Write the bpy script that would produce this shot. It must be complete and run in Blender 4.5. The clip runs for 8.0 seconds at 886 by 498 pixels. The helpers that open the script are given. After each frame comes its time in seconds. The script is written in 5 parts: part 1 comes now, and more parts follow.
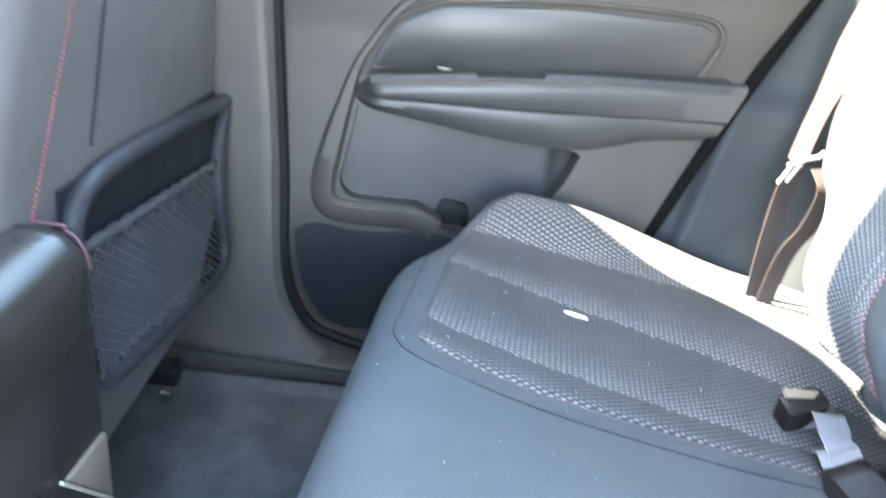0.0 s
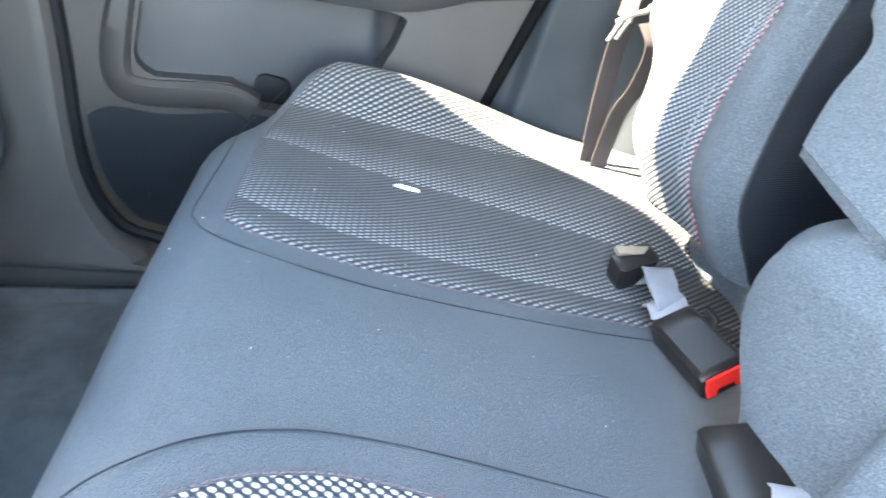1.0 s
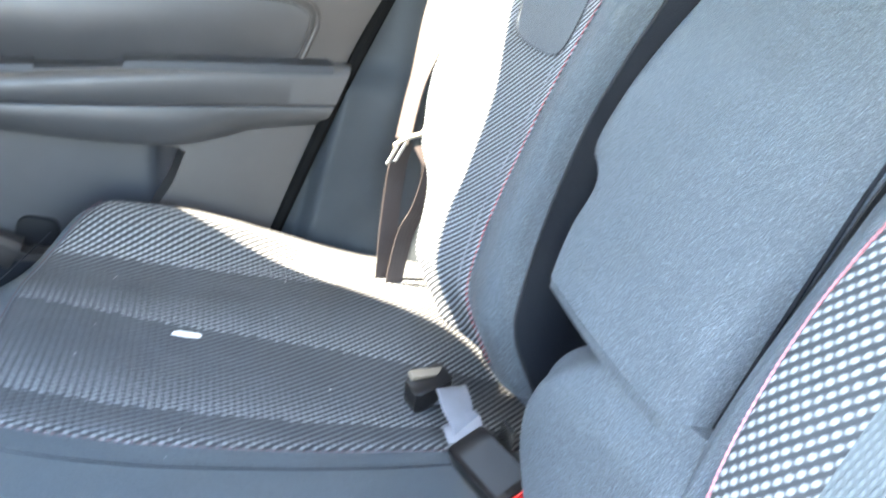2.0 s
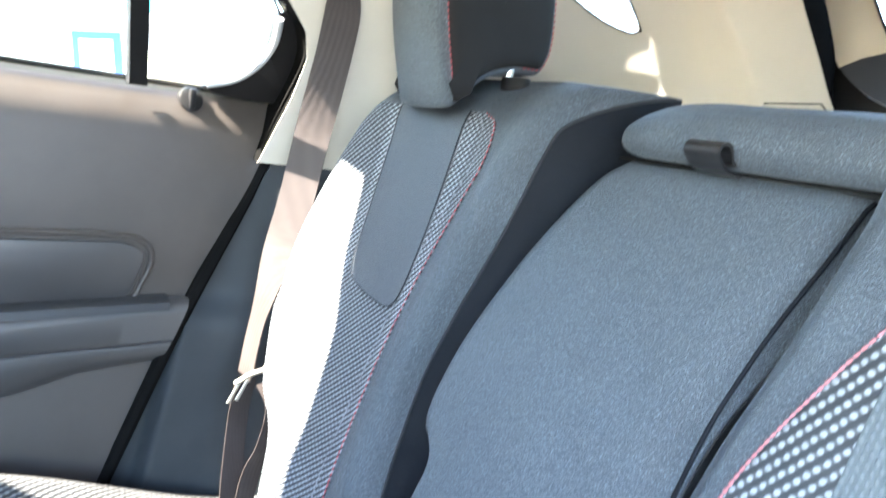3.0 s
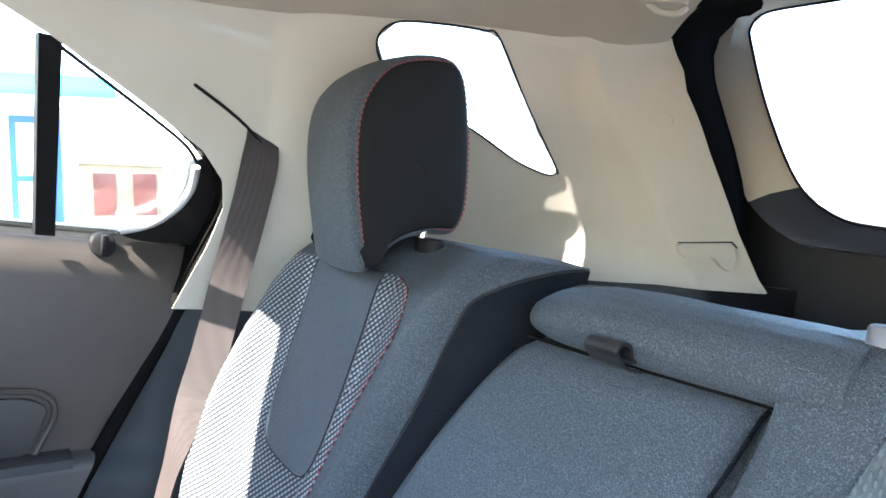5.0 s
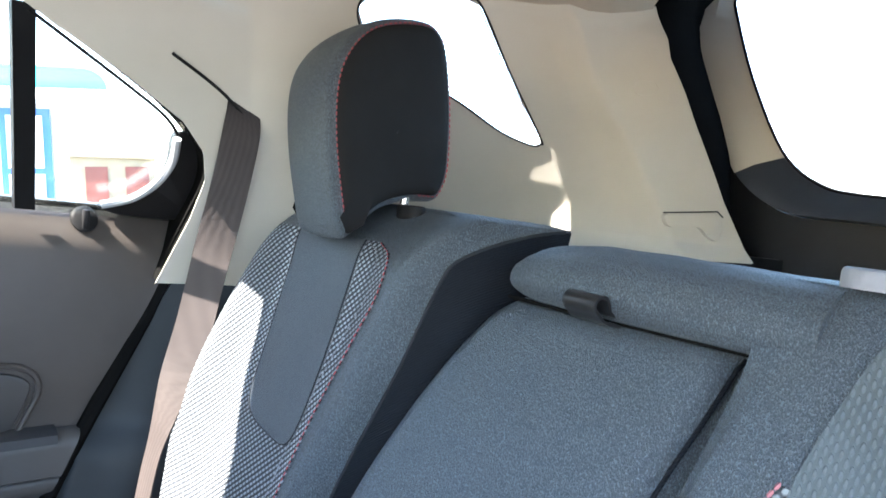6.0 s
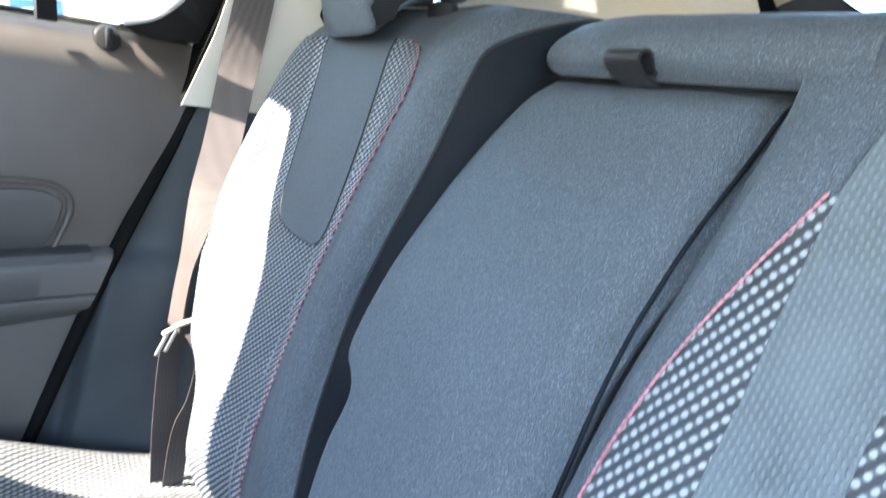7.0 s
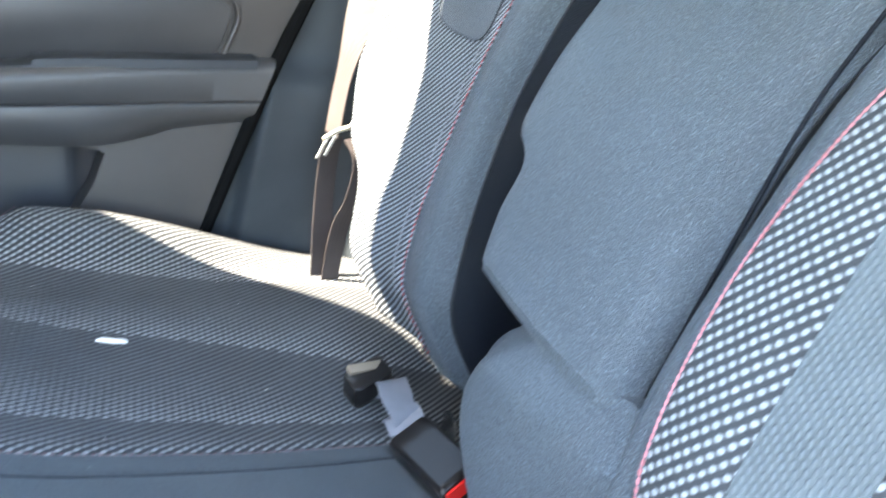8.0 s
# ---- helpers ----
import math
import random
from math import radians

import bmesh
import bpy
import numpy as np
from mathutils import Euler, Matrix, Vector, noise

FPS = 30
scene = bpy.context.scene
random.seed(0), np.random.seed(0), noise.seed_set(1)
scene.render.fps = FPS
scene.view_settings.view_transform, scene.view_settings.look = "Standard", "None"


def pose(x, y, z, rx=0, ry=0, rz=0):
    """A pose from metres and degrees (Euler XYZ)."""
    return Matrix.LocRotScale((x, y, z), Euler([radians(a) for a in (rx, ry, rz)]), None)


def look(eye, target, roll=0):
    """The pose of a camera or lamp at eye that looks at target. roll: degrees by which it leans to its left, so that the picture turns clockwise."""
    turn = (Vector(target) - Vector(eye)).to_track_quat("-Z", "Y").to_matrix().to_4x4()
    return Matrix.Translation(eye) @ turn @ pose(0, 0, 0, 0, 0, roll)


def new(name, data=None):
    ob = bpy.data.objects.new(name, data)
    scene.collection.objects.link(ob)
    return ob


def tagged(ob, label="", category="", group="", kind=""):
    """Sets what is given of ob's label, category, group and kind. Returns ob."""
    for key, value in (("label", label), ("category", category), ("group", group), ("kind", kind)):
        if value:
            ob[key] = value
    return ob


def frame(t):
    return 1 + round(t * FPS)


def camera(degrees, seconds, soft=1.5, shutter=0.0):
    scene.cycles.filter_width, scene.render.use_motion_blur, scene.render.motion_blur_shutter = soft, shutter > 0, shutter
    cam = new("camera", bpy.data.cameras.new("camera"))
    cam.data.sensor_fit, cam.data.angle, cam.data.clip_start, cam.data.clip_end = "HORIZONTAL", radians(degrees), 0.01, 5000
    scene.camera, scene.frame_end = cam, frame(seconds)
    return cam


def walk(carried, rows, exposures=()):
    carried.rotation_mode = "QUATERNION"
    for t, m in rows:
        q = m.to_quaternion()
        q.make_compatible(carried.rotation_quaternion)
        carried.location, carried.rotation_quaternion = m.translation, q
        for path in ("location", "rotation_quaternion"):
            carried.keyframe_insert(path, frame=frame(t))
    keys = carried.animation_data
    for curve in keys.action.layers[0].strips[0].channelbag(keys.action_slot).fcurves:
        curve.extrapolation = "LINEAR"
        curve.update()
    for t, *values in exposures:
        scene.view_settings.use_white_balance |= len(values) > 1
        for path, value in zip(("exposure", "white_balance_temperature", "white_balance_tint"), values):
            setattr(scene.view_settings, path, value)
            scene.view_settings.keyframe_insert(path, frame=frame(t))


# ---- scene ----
# x runs to the car's rear, y to the far (passenger) door, z up from the floor
cam = camera(63.0, 8.0, soft=1.6, shutter=0.4)
PATH = [
    (0.0, 0.0000, 0.0000, 0.7562, 65.63, -6.59, 0.43),
    (0.5, 0.0217, 0.0266, 0.7083, 61.20, -7.19, -5.54),
    (1.0, 0.0541, 0.0451, 0.6991, 59.42, -8.24, -11.08),
    (2.5, 0.1467, 0.0730, 0.8133, 74.54, -8.30, -30.79),
    (3.0, 0.1664, 0.0858, 0.8679, 80.74, -8.16, -34.79),
    (3.5, 0.1743, 0.0880, 0.9112, 84.12, -7.68, -36.96),
    (4.0, 0.1763, 0.0912, 0.9493, 86.03, -7.71, -38.30),
    (4.5, 0.1856, 0.0915, 0.9622, 87.38, -7.91, -38.87),
    (6.0, 0.2115, 0.0808, 0.9378, 86.59, -7.15, -39.45),
    (6.5, 0.2131, 0.0797, 0.8832, 83.89, -7.69, -39.06),
    (7.0, 0.2082, 0.0760, 0.8291, 79.10, -7.70, -37.99),
    (7.5, 0.1750, 0.0667, 0.7863, 73.56, -8.12, -35.16),
    (8.0, 0.1332, 0.0588, 0.7433, 68.61, -7.94, -29.87),
]
EXPOSURES = [(0.0, 6.0, 7500, 9), (0.5, 6.08, 7500, 9), (1.0, 5.92, 7500, 8), (2.5, 5.45, 6900, 8), (3.2, 5.0, 6500, 9), (4.0, 4.55, 6300, 10), (5.8, 4.35, 6300, 10), (6.8, 4.7, 6400, 9), (8.0, 5.1, 7000, 8)]
walk(cam, [(t, pose(*p)) for t, *p in PATH], EXPOSURES)

# ---- world and sun ----
SUN = Vector((-0.95, 0.135, 0.91)).normalized()
world = bpy.data.worlds.new("sky")
scene.world = world
world.use_nodes = True
wn = world.node_tree
sky = wn.nodes.new("ShaderNodeTexSky")
sky.sky_type, sky.sun_disc = "NISHITA", False
sky.sun_elevation = math.asin(SUN.z)
sky.sun_rotation = math.atan2(SUN.x, SUN.y)
wn.nodes["Background"].inputs[1].default_value = 0.15
wn.links.new(sky.outputs[0], wn.nodes["Background"].inputs[0])
sun_data = bpy.data.lights.new("sun", "SUN")
sun_data.energy, sun_data.angle, sun_data.color = 3.0, radians(0.5), (1.0, 0.92, 0.80)
sun = new("sun", sun_data)
sun.matrix_world = look(SUN * 20, (0, 0, 0))


# ---- materials ----
class Nodes:
    """A small builder for node materials."""

    def __init__(self, name):
        self.mat = bpy.data.materials.new(name)
        self.mat.use_nodes = True
        self.tree = self.mat.node_tree
        self.bsdf = self.tree.nodes["Principled BSDF"]
        self.out = self.tree.nodes["Material Output"]

    def node(self, kind, **inputs):
        n = self.tree.nodes.new(kind)
        for key, value in inputs.items():
            self.put(n.inputs[key.replace("_", " ")], value)
        return n

    def put(self, socket, value):
        if isinstance(value, bpy.types.NodeSocket):
            self.tree.links.new(value, socket)
        else:
            socket.default_value = value

    def m(self, op, a, b=0.0, c=0.0):
        n = self.tree.nodes.new("ShaderNodeMath")
        n.operation = op
        for s, v in zip(n.inputs, (a, b, c)):
            self.put(s, v)
        return n.outputs[0]

    def xyz(self):
        n = self.tree.nodes.new("ShaderNodeSeparateXYZ")
        self.put(n.inputs[0], self.coords())
        return n.outputs

    def coords(self):
        return self.tree.nodes.new("ShaderNodeTexCoord").outputs["Object"]

    def noise(self, scale, detail=3.0, rough=0.6):
        n = self.node("ShaderNodeTexNoise", Scale=scale, Detail=detail, Roughness=rough)
        self.put(n.inputs["Vector"], self.coords())
        return n.outputs["Fac"]

    def ramp(self, fac, lo, hi):
        n = self.tree.nodes.new("ShaderNodeMapRange")
        n.interpolation_type = "SMOOTHSTEP"
        for s, v in zip(n.inputs, (fac, lo, hi, 0.0, 1.0)):
            self.put(s, v)
        return n.outputs[0]

    def mix(self, fac, a, b):
        n = self.tree.nodes.new("ShaderNodeMix")
        n.data_type = "RGBA"
        self.put(n.inputs[0], fac)
        self.put(n.inputs[6], a)
        self.put(n.inputs[7], b)
        return n.outputs[2]

    def bump(self, height, strength=0.3, distance=0.001):
        n = self.node("ShaderNodeBump", Strength=strength, Distance=distance)
        self.put(n.inputs["Height"], height)
        self.put(self.bsdf.inputs["Normal"], n.outputs[0])

    def done(self, colour, rough=0.6, metal=0.0, spec=0.5, sheen=0.0):
        self.put(self.bsdf.inputs["Base Color"], colour)
        self.put(self.bsdf.inputs["Roughness"], rough)
        self.put(self.bsdf.inputs["Metallic"], metal)
        self.put(self.bsdf.inputs["Specular IOR Level"], spec)
        if sheen:
            self.put(self.bsdf.inputs["Sheen Weight"], sheen)
        return self.mat


def rgb(r, g, b):
    return (r, g, b, 1.0)


def shaded(c, k):
    return rgb(*[v * k for v in c[:3]])


def grained(name, c, rough=0.5, vary=0.25, grain=900.0, big=9.0, bump=0.15, spec=0.5, metal=0.0, sheen=0.0):
    """Moulded plastic, leather or headliner: two scales of variation and a fine grain."""
    n = Nodes(name)
    col = n.mix(n.ramp(n.noise(big, 4), 0.3, 0.7), shaded(c, 1 - vary), shaded(c, 1 + vary))
    g = n.noise(grain, 2)
    col = n.mix(n.m("MULTIPLY", g, 0.25), col, shaded(c, 0.7))
    n.bump(g, bump, 0.0006)
    r = n.m("ADD", rough - 0.08, n.m("MULTIPLY", n.noise(big * 3, 3), 0.16))
    return n.done(col, r, metal, spec, sheen)


def cloth(name, c, axes=(1, 2), size=1.0, vary=0.06, grain=1.0, spec=0.4, rough=0.52):
    """Crepe seat cloth: small uneven raised threads, drawn out along the second axis, over a soft mottling."""
    n = Nodes(name)
    st = n.tree.nodes.new("ShaderNodeMapping")
    n.put(st.inputs["Vector"], n.coords())
    st.inputs["Scale"].default_value = [0.62 if k == axes[1] else 1.0 for k in range(3)]
    strand = n.node("ShaderNodeTexNoise", Scale=980.0 / size, Detail=2.0, Roughness=0.55)
    n.put(strand.inputs["Vector"], st.outputs[0])
    raised = n.ramp(strand.outputs["Fac"], 0.38, 0.66)
    base = n.mix(n.ramp(n.noise(11, 4), 0.3, 0.7), shaded(c, 1 - vary), shaded(c, 1 + vary))
    col = n.mix(n.m("MULTIPLY", n.m("SUBTRACT", 1.0, raised), 0.72 * grain), base, shaded(c, 0.22))
    col = n.mix(n.m("MULTIPLY", n.ramp(strand.outputs["Fac"], 0.56, 0.74), 0.42 * grain), col, shaded(c, 2.0))
    n.bump(n.m("ADD", raised, n.m("MULTIPLY", n.noise(60, 2), 0.8)), 1.0, 0.0012 * grain)
    return n.done(col, rough, 0.0, spec)


def ribbed(name, c, axes, pitch, spec=0.2, deep=0.8):
    """Stretch mesh: fine slanting ribs."""
    n = Nodes(name)
    p = n.xyz()
    w = n.m("DIVIDE", n.m("ADD", p[axes[1]], n.m("MULTIPLY", p[axes[0]], 0.9)), pitch)
    rib = n.m("MULTIPLY_ADD", n.m("SINE", n.m("MULTIPLY", w, 6.283)), 0.5, 0.5)
    col = n.mix(n.ramp(n.noise(14, 3), 0.3, 0.7), shaded(c, 0.85), shaded(c, 1.15))
    col = n.mix(n.m("MULTIPLY_ADD", rib, deep, 1.0 - deep), shaded(c, 0.45), col)
    n.bump(n.m("ADD", rib, n.m("MULTIPLY", n.noise(900, 2), 0.4)), 0.7 * deep, 0.0008)
    return n.done(col, 0.6, 0.0, spec)


def knit(name, c, dot, axes, a, b, ri, rj, strength=0.9, line=0.0, bands=(), phase=False, rough=0.8, gap=0.6):
    """Knitted insert: pale lens-shaped stitches on a slanted lattice (a along the stitch, b to the next row) on dark cloth.
    line: how far the rows show as unbroken threads; gap: how dark the rows' gaps are. bands: stretches of the first axis with strong stitches.
    phase: the stitches swell just behind each whole number of the UV's first value and fade away."""
    n = Nodes(name)
    p = n.xyz()
    u, v = p[axes[0]], p[axes[1]]
    det = a[0] * b[1] - a[1] * b[0]
    jig = n.m("MULTIPLY", n.m("SUBTRACT", n.noise(160, 2), 0.5), 0.22)
    i = n.m("ADD", n.m("ADD", n.m("MULTIPLY", u, b[1] / det), n.m("MULTIPLY", v, -b[0] / det)), jig)
    j = n.m("ADD", n.m("ADD", n.m("MULTIPLY", u, -a[1] / det), n.m("MULTIPLY", v, a[0] / det)), jig)
    fi = n.m("SUBTRACT", n.m("FRACT", i), 0.5)
    fj = n.m("SUBTRACT", n.m("FRACT", j), 0.5)
    fray = n.m("MULTIPLY", n.m("SUBTRACT", n.noise(900, 2), 0.5), 0.5)
    d = n.m("ADD", n.m("POWER", n.m("ABSOLUTE", n.m("DIVIDE", fi, ri)), 2.0), n.m("POWER", n.m("ABSOLUTE", n.m("DIVIDE", fj, rj)), 2.0))
    d = n.m("ADD", d, fray)
    mask = n.m("SUBTRACT", 1.0, n.ramp(d, 0.45, 1.35))
    rows = n.m("SUBTRACT", 1.0, n.ramp(n.m("ABSOLUTE", fj), 0.14, 0.36))
    power = strength
    if phase:
        f = n.m("FRACT", n.node("ShaderNodeSeparateXYZ", Vector=n.tree.nodes.new("ShaderNodeTexCoord").outputs["UV"]).outputs[0])
        power = n.m("MULTIPLY", n.m("MULTIPLY", n.m("POWER", n.m("SUBTRACT", 1.0, f), 3.2), n.ramp(f, 0.0, 0.025)), strength)
    for lo, hi, soft_lo, soft_hi in bands:
        w = n.m("MULTIPLY", n.ramp(u, lo - soft_lo, lo), n.m("SUBTRACT", 1.0, n.ramp(u, hi, hi + soft_hi)))
        power = n.m("MAXIMUM", power, w)
    base = n.mix(n.ramp(n.noise(16, 3), 0.3, 0.7), shaded(c, 0.85), shaded(c, 1.15))
    base = n.mix(n.m("MULTIPLY", n.m("SUBTRACT", 1.0, rows), gap), base, shaded(c, 0.40))
    col = n.mix(n.m("MULTIPLY", rows, line), base, dot)
    col = n.mix(n.m("MULTIPLY", mask, power), col, dot)
    n.bump(n.m("ADD", n.m("ADD", mask, n.m("MULTIPLY", rows, 0.67 * gap)), n.m("MULTIPLY", n.noise(1200, 2), 0.25)), 0.6, 0.0014)
    return n.done(col, rough, 0.0, 0.25)


def scuffed(name, c):
    """Dark plastic with pale vertical scuff marks."""
    n = Nodes(name)
    st = n.tree.nodes.new("ShaderNodeMapping")
    n.put(st.inputs["Vector"], n.coords())
    st.inputs["Scale"].default_value = (1.0, 1.0, 0.22)
    mark = n.node("ShaderNodeTexNoise", Scale=70.0, Detail=4.0, Roughness=0.7)
    n.put(mark.inputs["Vector"], st.outputs[0])
    k = n.m("MULTIPLY", n.ramp(mark.outputs["Fac"], 0.62, 0.80), n.ramp(n.noise(9, 3), 0.40, 0.62))
    base = n.mix(n.ramp(n.noise(12, 4), 0.3, 0.7), shaded(c, 0.85), shaded(c, 1.15))
    n.bump(n.noise(900, 2), 0.15, 0.0006)
    return n.done(n.mix(n.m("MULTIPLY", k, 0.5), base, shaded(c, 5.0)), 0.5, 0.0, 0.3)


CLOTH = rgb(0.086, 0.108, 0.131)
M_CLOTH = cloth("seat cloth", CLOTH, (1, 2))
M_CLOTH_FLAT = cloth("cushion cloth", rgb(0.074, 0.089, 0.101), (0, 1), 0.8, 0.05, 0.45)
M_CLOTH_FINE = cloth("smooth seat cloth", rgb(0.068, 0.083, 0.102), (1, 2), 0.7, 0.05, 0.55)
# seat cloth darkened in colour, for the shaded gap beside the armrest
M_CLOTH_SHADED = cloth("shaded seat cloth", rgb(0.016, 0.019, 0.023), (1, 2), 1.0, 0.06, 0.7)
M_MESHSIDE = ribbed("black side mesh", rgb(0.008, 0.010, 0.014), (1, 2), 0.0026, 0.08)
M_DOTS_SEAT = knit("cushion knit", rgb(0.042, 0.044, 0.048), rgb(0.31, 0.32, 0.33), (0, 1), (0.0075, 0.0040), (-0.0064, 0.0031), 0.35, 0.25, 1.0, 0.11, (), True)
M_DOTS_BACK = knit("backrest knit", rgb(0.030, 0.034, 0.042), rgb(0.28, 0.31, 0.345), (1, 2), (-0.0045, 0.0040), (-0.0045, -0.0034), 0.40, 0.27, 0.55, 0.12,
                   [(0.685, 0.708, 0.004, 0.006), (0.838, 0.850, 0.004, 0.010)])
M_DOTS_NEAR = knit("bold dotted knit", rgb(0.033, 0.038, 0.044), rgb(0.175, 0.195, 0.210), (1, 2), (-0.0037, 0.0050), (-0.0051, -0.0048), 0.37, 0.28, 1.0, 0.10)
M_KNIT_NEAR = knit("ribbed knit", rgb(0.058, 0.072, 0.080), rgb(0.082, 0.098, 0.106), (1, 2), (-0.0006, 0.0062), (-0.0034, -0.0031), 0.36, 0.34, 0.7, 0.1, gap=0.12)
M_DOOR = grained("door plastic", rgb(0.039, 0.033, 0.030), 0.5, 0.12)
M_PILLAR = grained("pillar plastic", rgb(0.062, 0.055, 0.051), 0.5, 0.12)
M_MAT = grained("mat carpet", rgb(0.066, 0.076, 0.080), 0.95, 0.22, 700, 14, 1.0, 0.1)
M_DOOR_SOFT = grained("door armrest skin", rgb(0.042, 0.041, 0.042), 0.45, 0.12)
M_POCKET = grained("smooth pocket plastic", rgb(0.031, 0.032, 0.036), 0.42, 0.1)
M_DARK = grained("dark trim plastic", rgb(0.020, 0.022, 0.026), 0.5, 0.12, 900, 9, 0.15, 0.3)
M_SIDE = grained("side trim plastic", rgb(0.021, 0.025, 0.029), 0.55, 0.12, 900, 9, 0.15, 0.2)
M_GATE = grained("satin tailgate plastic", rgb(0.036, 0.043, 0.058), 0.34, 0.08, 900, 9, 0.05, 0.5)
M_BUCKLE = grained("buckle plastic", rgb(0.009, 0.008, 0.008), 0.32, 0.05, 1200, 9, 0.03, 0.16)
M_KICK = scuffed("kick panel plastic", rgb(0.013, 0.015, 0.018))
M_LINING = grained("black lining plastic", rgb(0.008, 0.009, 0.012), 0.45, 0.12, 900, 9, 0.1, 0.3)
M_FRAME = grained("black frame felt", rgb(0.006, 0.006, 0.006), 0.9, 0.12, 900, 9, 0.1, 0.0)
M_SMOOTHBLACK = grained("black smooth cloth", rgb(0.010, 0.0095, 0.0095), 0.7, 0.12, 1100, 12, 0.25, 0.12)
M_BLACK = grained("black rubber", rgb(0.008, 0.008, 0.009), 0.6, 0.2, 900, 9, 0.15, 0.15)
M_GLOSS = grained("satin black plastic", rgb(0.012, 0.012, 0.013), 0.32, 0.05, 1200, 9, 0.03)
M_BEIGE = grained("pale pillar plastic", rgb(0.50, 0.47, 0.41), 0.6, 0.05, 1100, 5, 0.08)
M_LINER = grained("headliner fabric", rgb(0.48, 0.42, 0.34), 0.95, 0.06, 1600, 7, 0.35, 0.2)
M_CARPET = grained("carpet", rgb(0.05, 0.052, 0.05), 0.95, 0.35, 700, 14, 1.0, 0.1)
M_BELT = ribbed("seat belt webbing", rgb(0.042, 0.034, 0.033), (1, 0), 0.0062, 0.3, 0.25)
M_WEB = grained("grey buckle webbing", rgb(0.15, 0.155, 0.175), 0.6, 0.1, 500, 30, 0.4)
M_RED = grained("red button plastic", rgb(0.75, 0.02, 0.015), 0.4, 0.1)
M_THREAD = grained("red thread", rgb(0.32, 0.045, 0.055), 0.7, 0.15)
M_THREAD_PINK = grained("pale red thread", rgb(0.27, 0.10, 0.115), 0.7, 0.15)
M_THREAD_DULL = grained("dull red thread", rgb(0.11, 0.055, 0.062), 0.8, 0.15)
M_GREYTHREAD = grained("dark seam thread", rgb(0.022, 0.024, 0.028), 0.8, 0.2, 900, 9, 0.1, 0.1)
M_CHROME = grained("chrome", rgb(0.75, 0.75, 0.74), 0.2, 0.05, 900, 9, 0.02, 0.5, 1.0)
M_NET = grained("dark pocket net", rgb(0.027, 0.031, 0.036), 0.8)
M_SEATBACK = grained("front seat vinyl", rgb(0.070, 0.068, 0.068), 0.5, 0.12)
M_FLECK = grained("white fleck", rgb(0.85, 0.83, 0.78), 0.8, 0.05)
M_CONSOLE = grained("warm black plastic", rgb(0.021, 0.019, 0.017), 0.3, 0.15, 900, 9, 0.1, 0.4)
M_CHANNEL = grained("pale channel rubber", rgb(0.30, 0.32, 0.34), 0.4, 0.05)
M_TONGUE = grained("pale tongue metal", rgb(0.62, 0.58, 0.50), 0.35, 0.05, 900, 9, 0.02, 0.5, 0.6)
M_TAN = grained("tan plastic", rgb(0.15, 0.12, 0.09), 0.5, 0.1)


def glass_material():
    n = Nodes("window glass")
    clear = n.node("ShaderNodeBsdfTransparent", Color=rgb(0.90, 0.94, 0.92))
    gloss = n.node("ShaderNodeBsdfGlossy", Roughness=0.02)
    fres = n.node("ShaderNodeFresnel", IOR=1.45)
    mixer = n.tree.nodes.new("ShaderNodeMixShader")
    n.put(mixer.inputs[0], fres.outputs[0])
    n.put(mixer.inputs[1], clear.outputs[0])
    n.put(mixer.inputs[2], gloss.outputs[0])
    n.put(n.out.inputs[0], mixer.outputs[0])
    return n.mat


M_GLASS = glass_material()


# ---- mesh helpers ----
def smooth(x, lo, hi):
    t = min(max((x - lo) / (hi - lo), 0.0), 1.0)
    return t * t * (3 - 2 * t)


def table(*pairs):
    """A smooth curve through (x, y) pairs, level beyond its ends."""
    xs, ys = [p[0] for p in pairs], [p[1] for p in pairs]

    def f(x):
        if x <= xs[0]:
            return ys[0]
        if x >= xs[-1]:
            return ys[-1]
        i = max(k for k in range(len(xs)) if xs[k] <= x)
        h = xs[i + 1] - xs[i]
        t = (x - xs[i]) / h
        slope = [(ys[min(k + 1, len(xs) - 1)] - ys[max(k - 1, 0)]) / (xs[min(k + 1, len(xs) - 1)] - xs[max(k - 1, 0)]) for k in (i, i + 1)]
        return ((2 * t**3 - 3 * t**2 + 1) * ys[i] + (t**3 - 2 * t**2 + t) * h * slope[0]
                + (3 * t**2 - 2 * t**3) * ys[i + 1] + (t**3 - t**2) * h * slope[1])
    return f


def path(points, n, closed=False):
    """n points on a smooth curve through the given ones."""
    pts = [Vector(p) for p in points]
    k = len(pts)
    out = []
    spans = k if closed else k - 1
    for j in range(n):
        s = j * spans / (n if closed else n - 1)
        i = min(int(s), spans - 1)
        t = s - i
        get = (lambda a: pts[a % k]) if closed else (lambda a: pts[min(max(a, 0), k - 1)])
        p0, p1, p2, p3 = get(i - 1), get(i), get(i + 1), get(i + 2)
        out.append(0.5 * ((2 * p1) + (p2 - p0) * t + (2 * p0 - 5 * p1 + 4 * p2 - p3) * t * t + (3 * p1 - p0 - 3 * p2 + p3) * t**3))
    return out


def rounded(corners, r, n=5):
    """A polygon with round corners, as a list of Vectors."""
    pts = [Vector(c) for c in corners]
    out = []
    for i, p in enumerate(pts):
        a, b = pts[i - 1] - p, pts[(i + 1) % len(pts)] - p
        q = min(r, a.length * 0.45, b.length * 0.45)
        p0, p2 = p + a.normalized() * q, p + b.normalized() * q
        for j in range(n + 1):
            t = j / n
            out.append(p0 * (1 - t) ** 2 + p * 2 * t * (1 - t) + p2 * t * t)
    return out


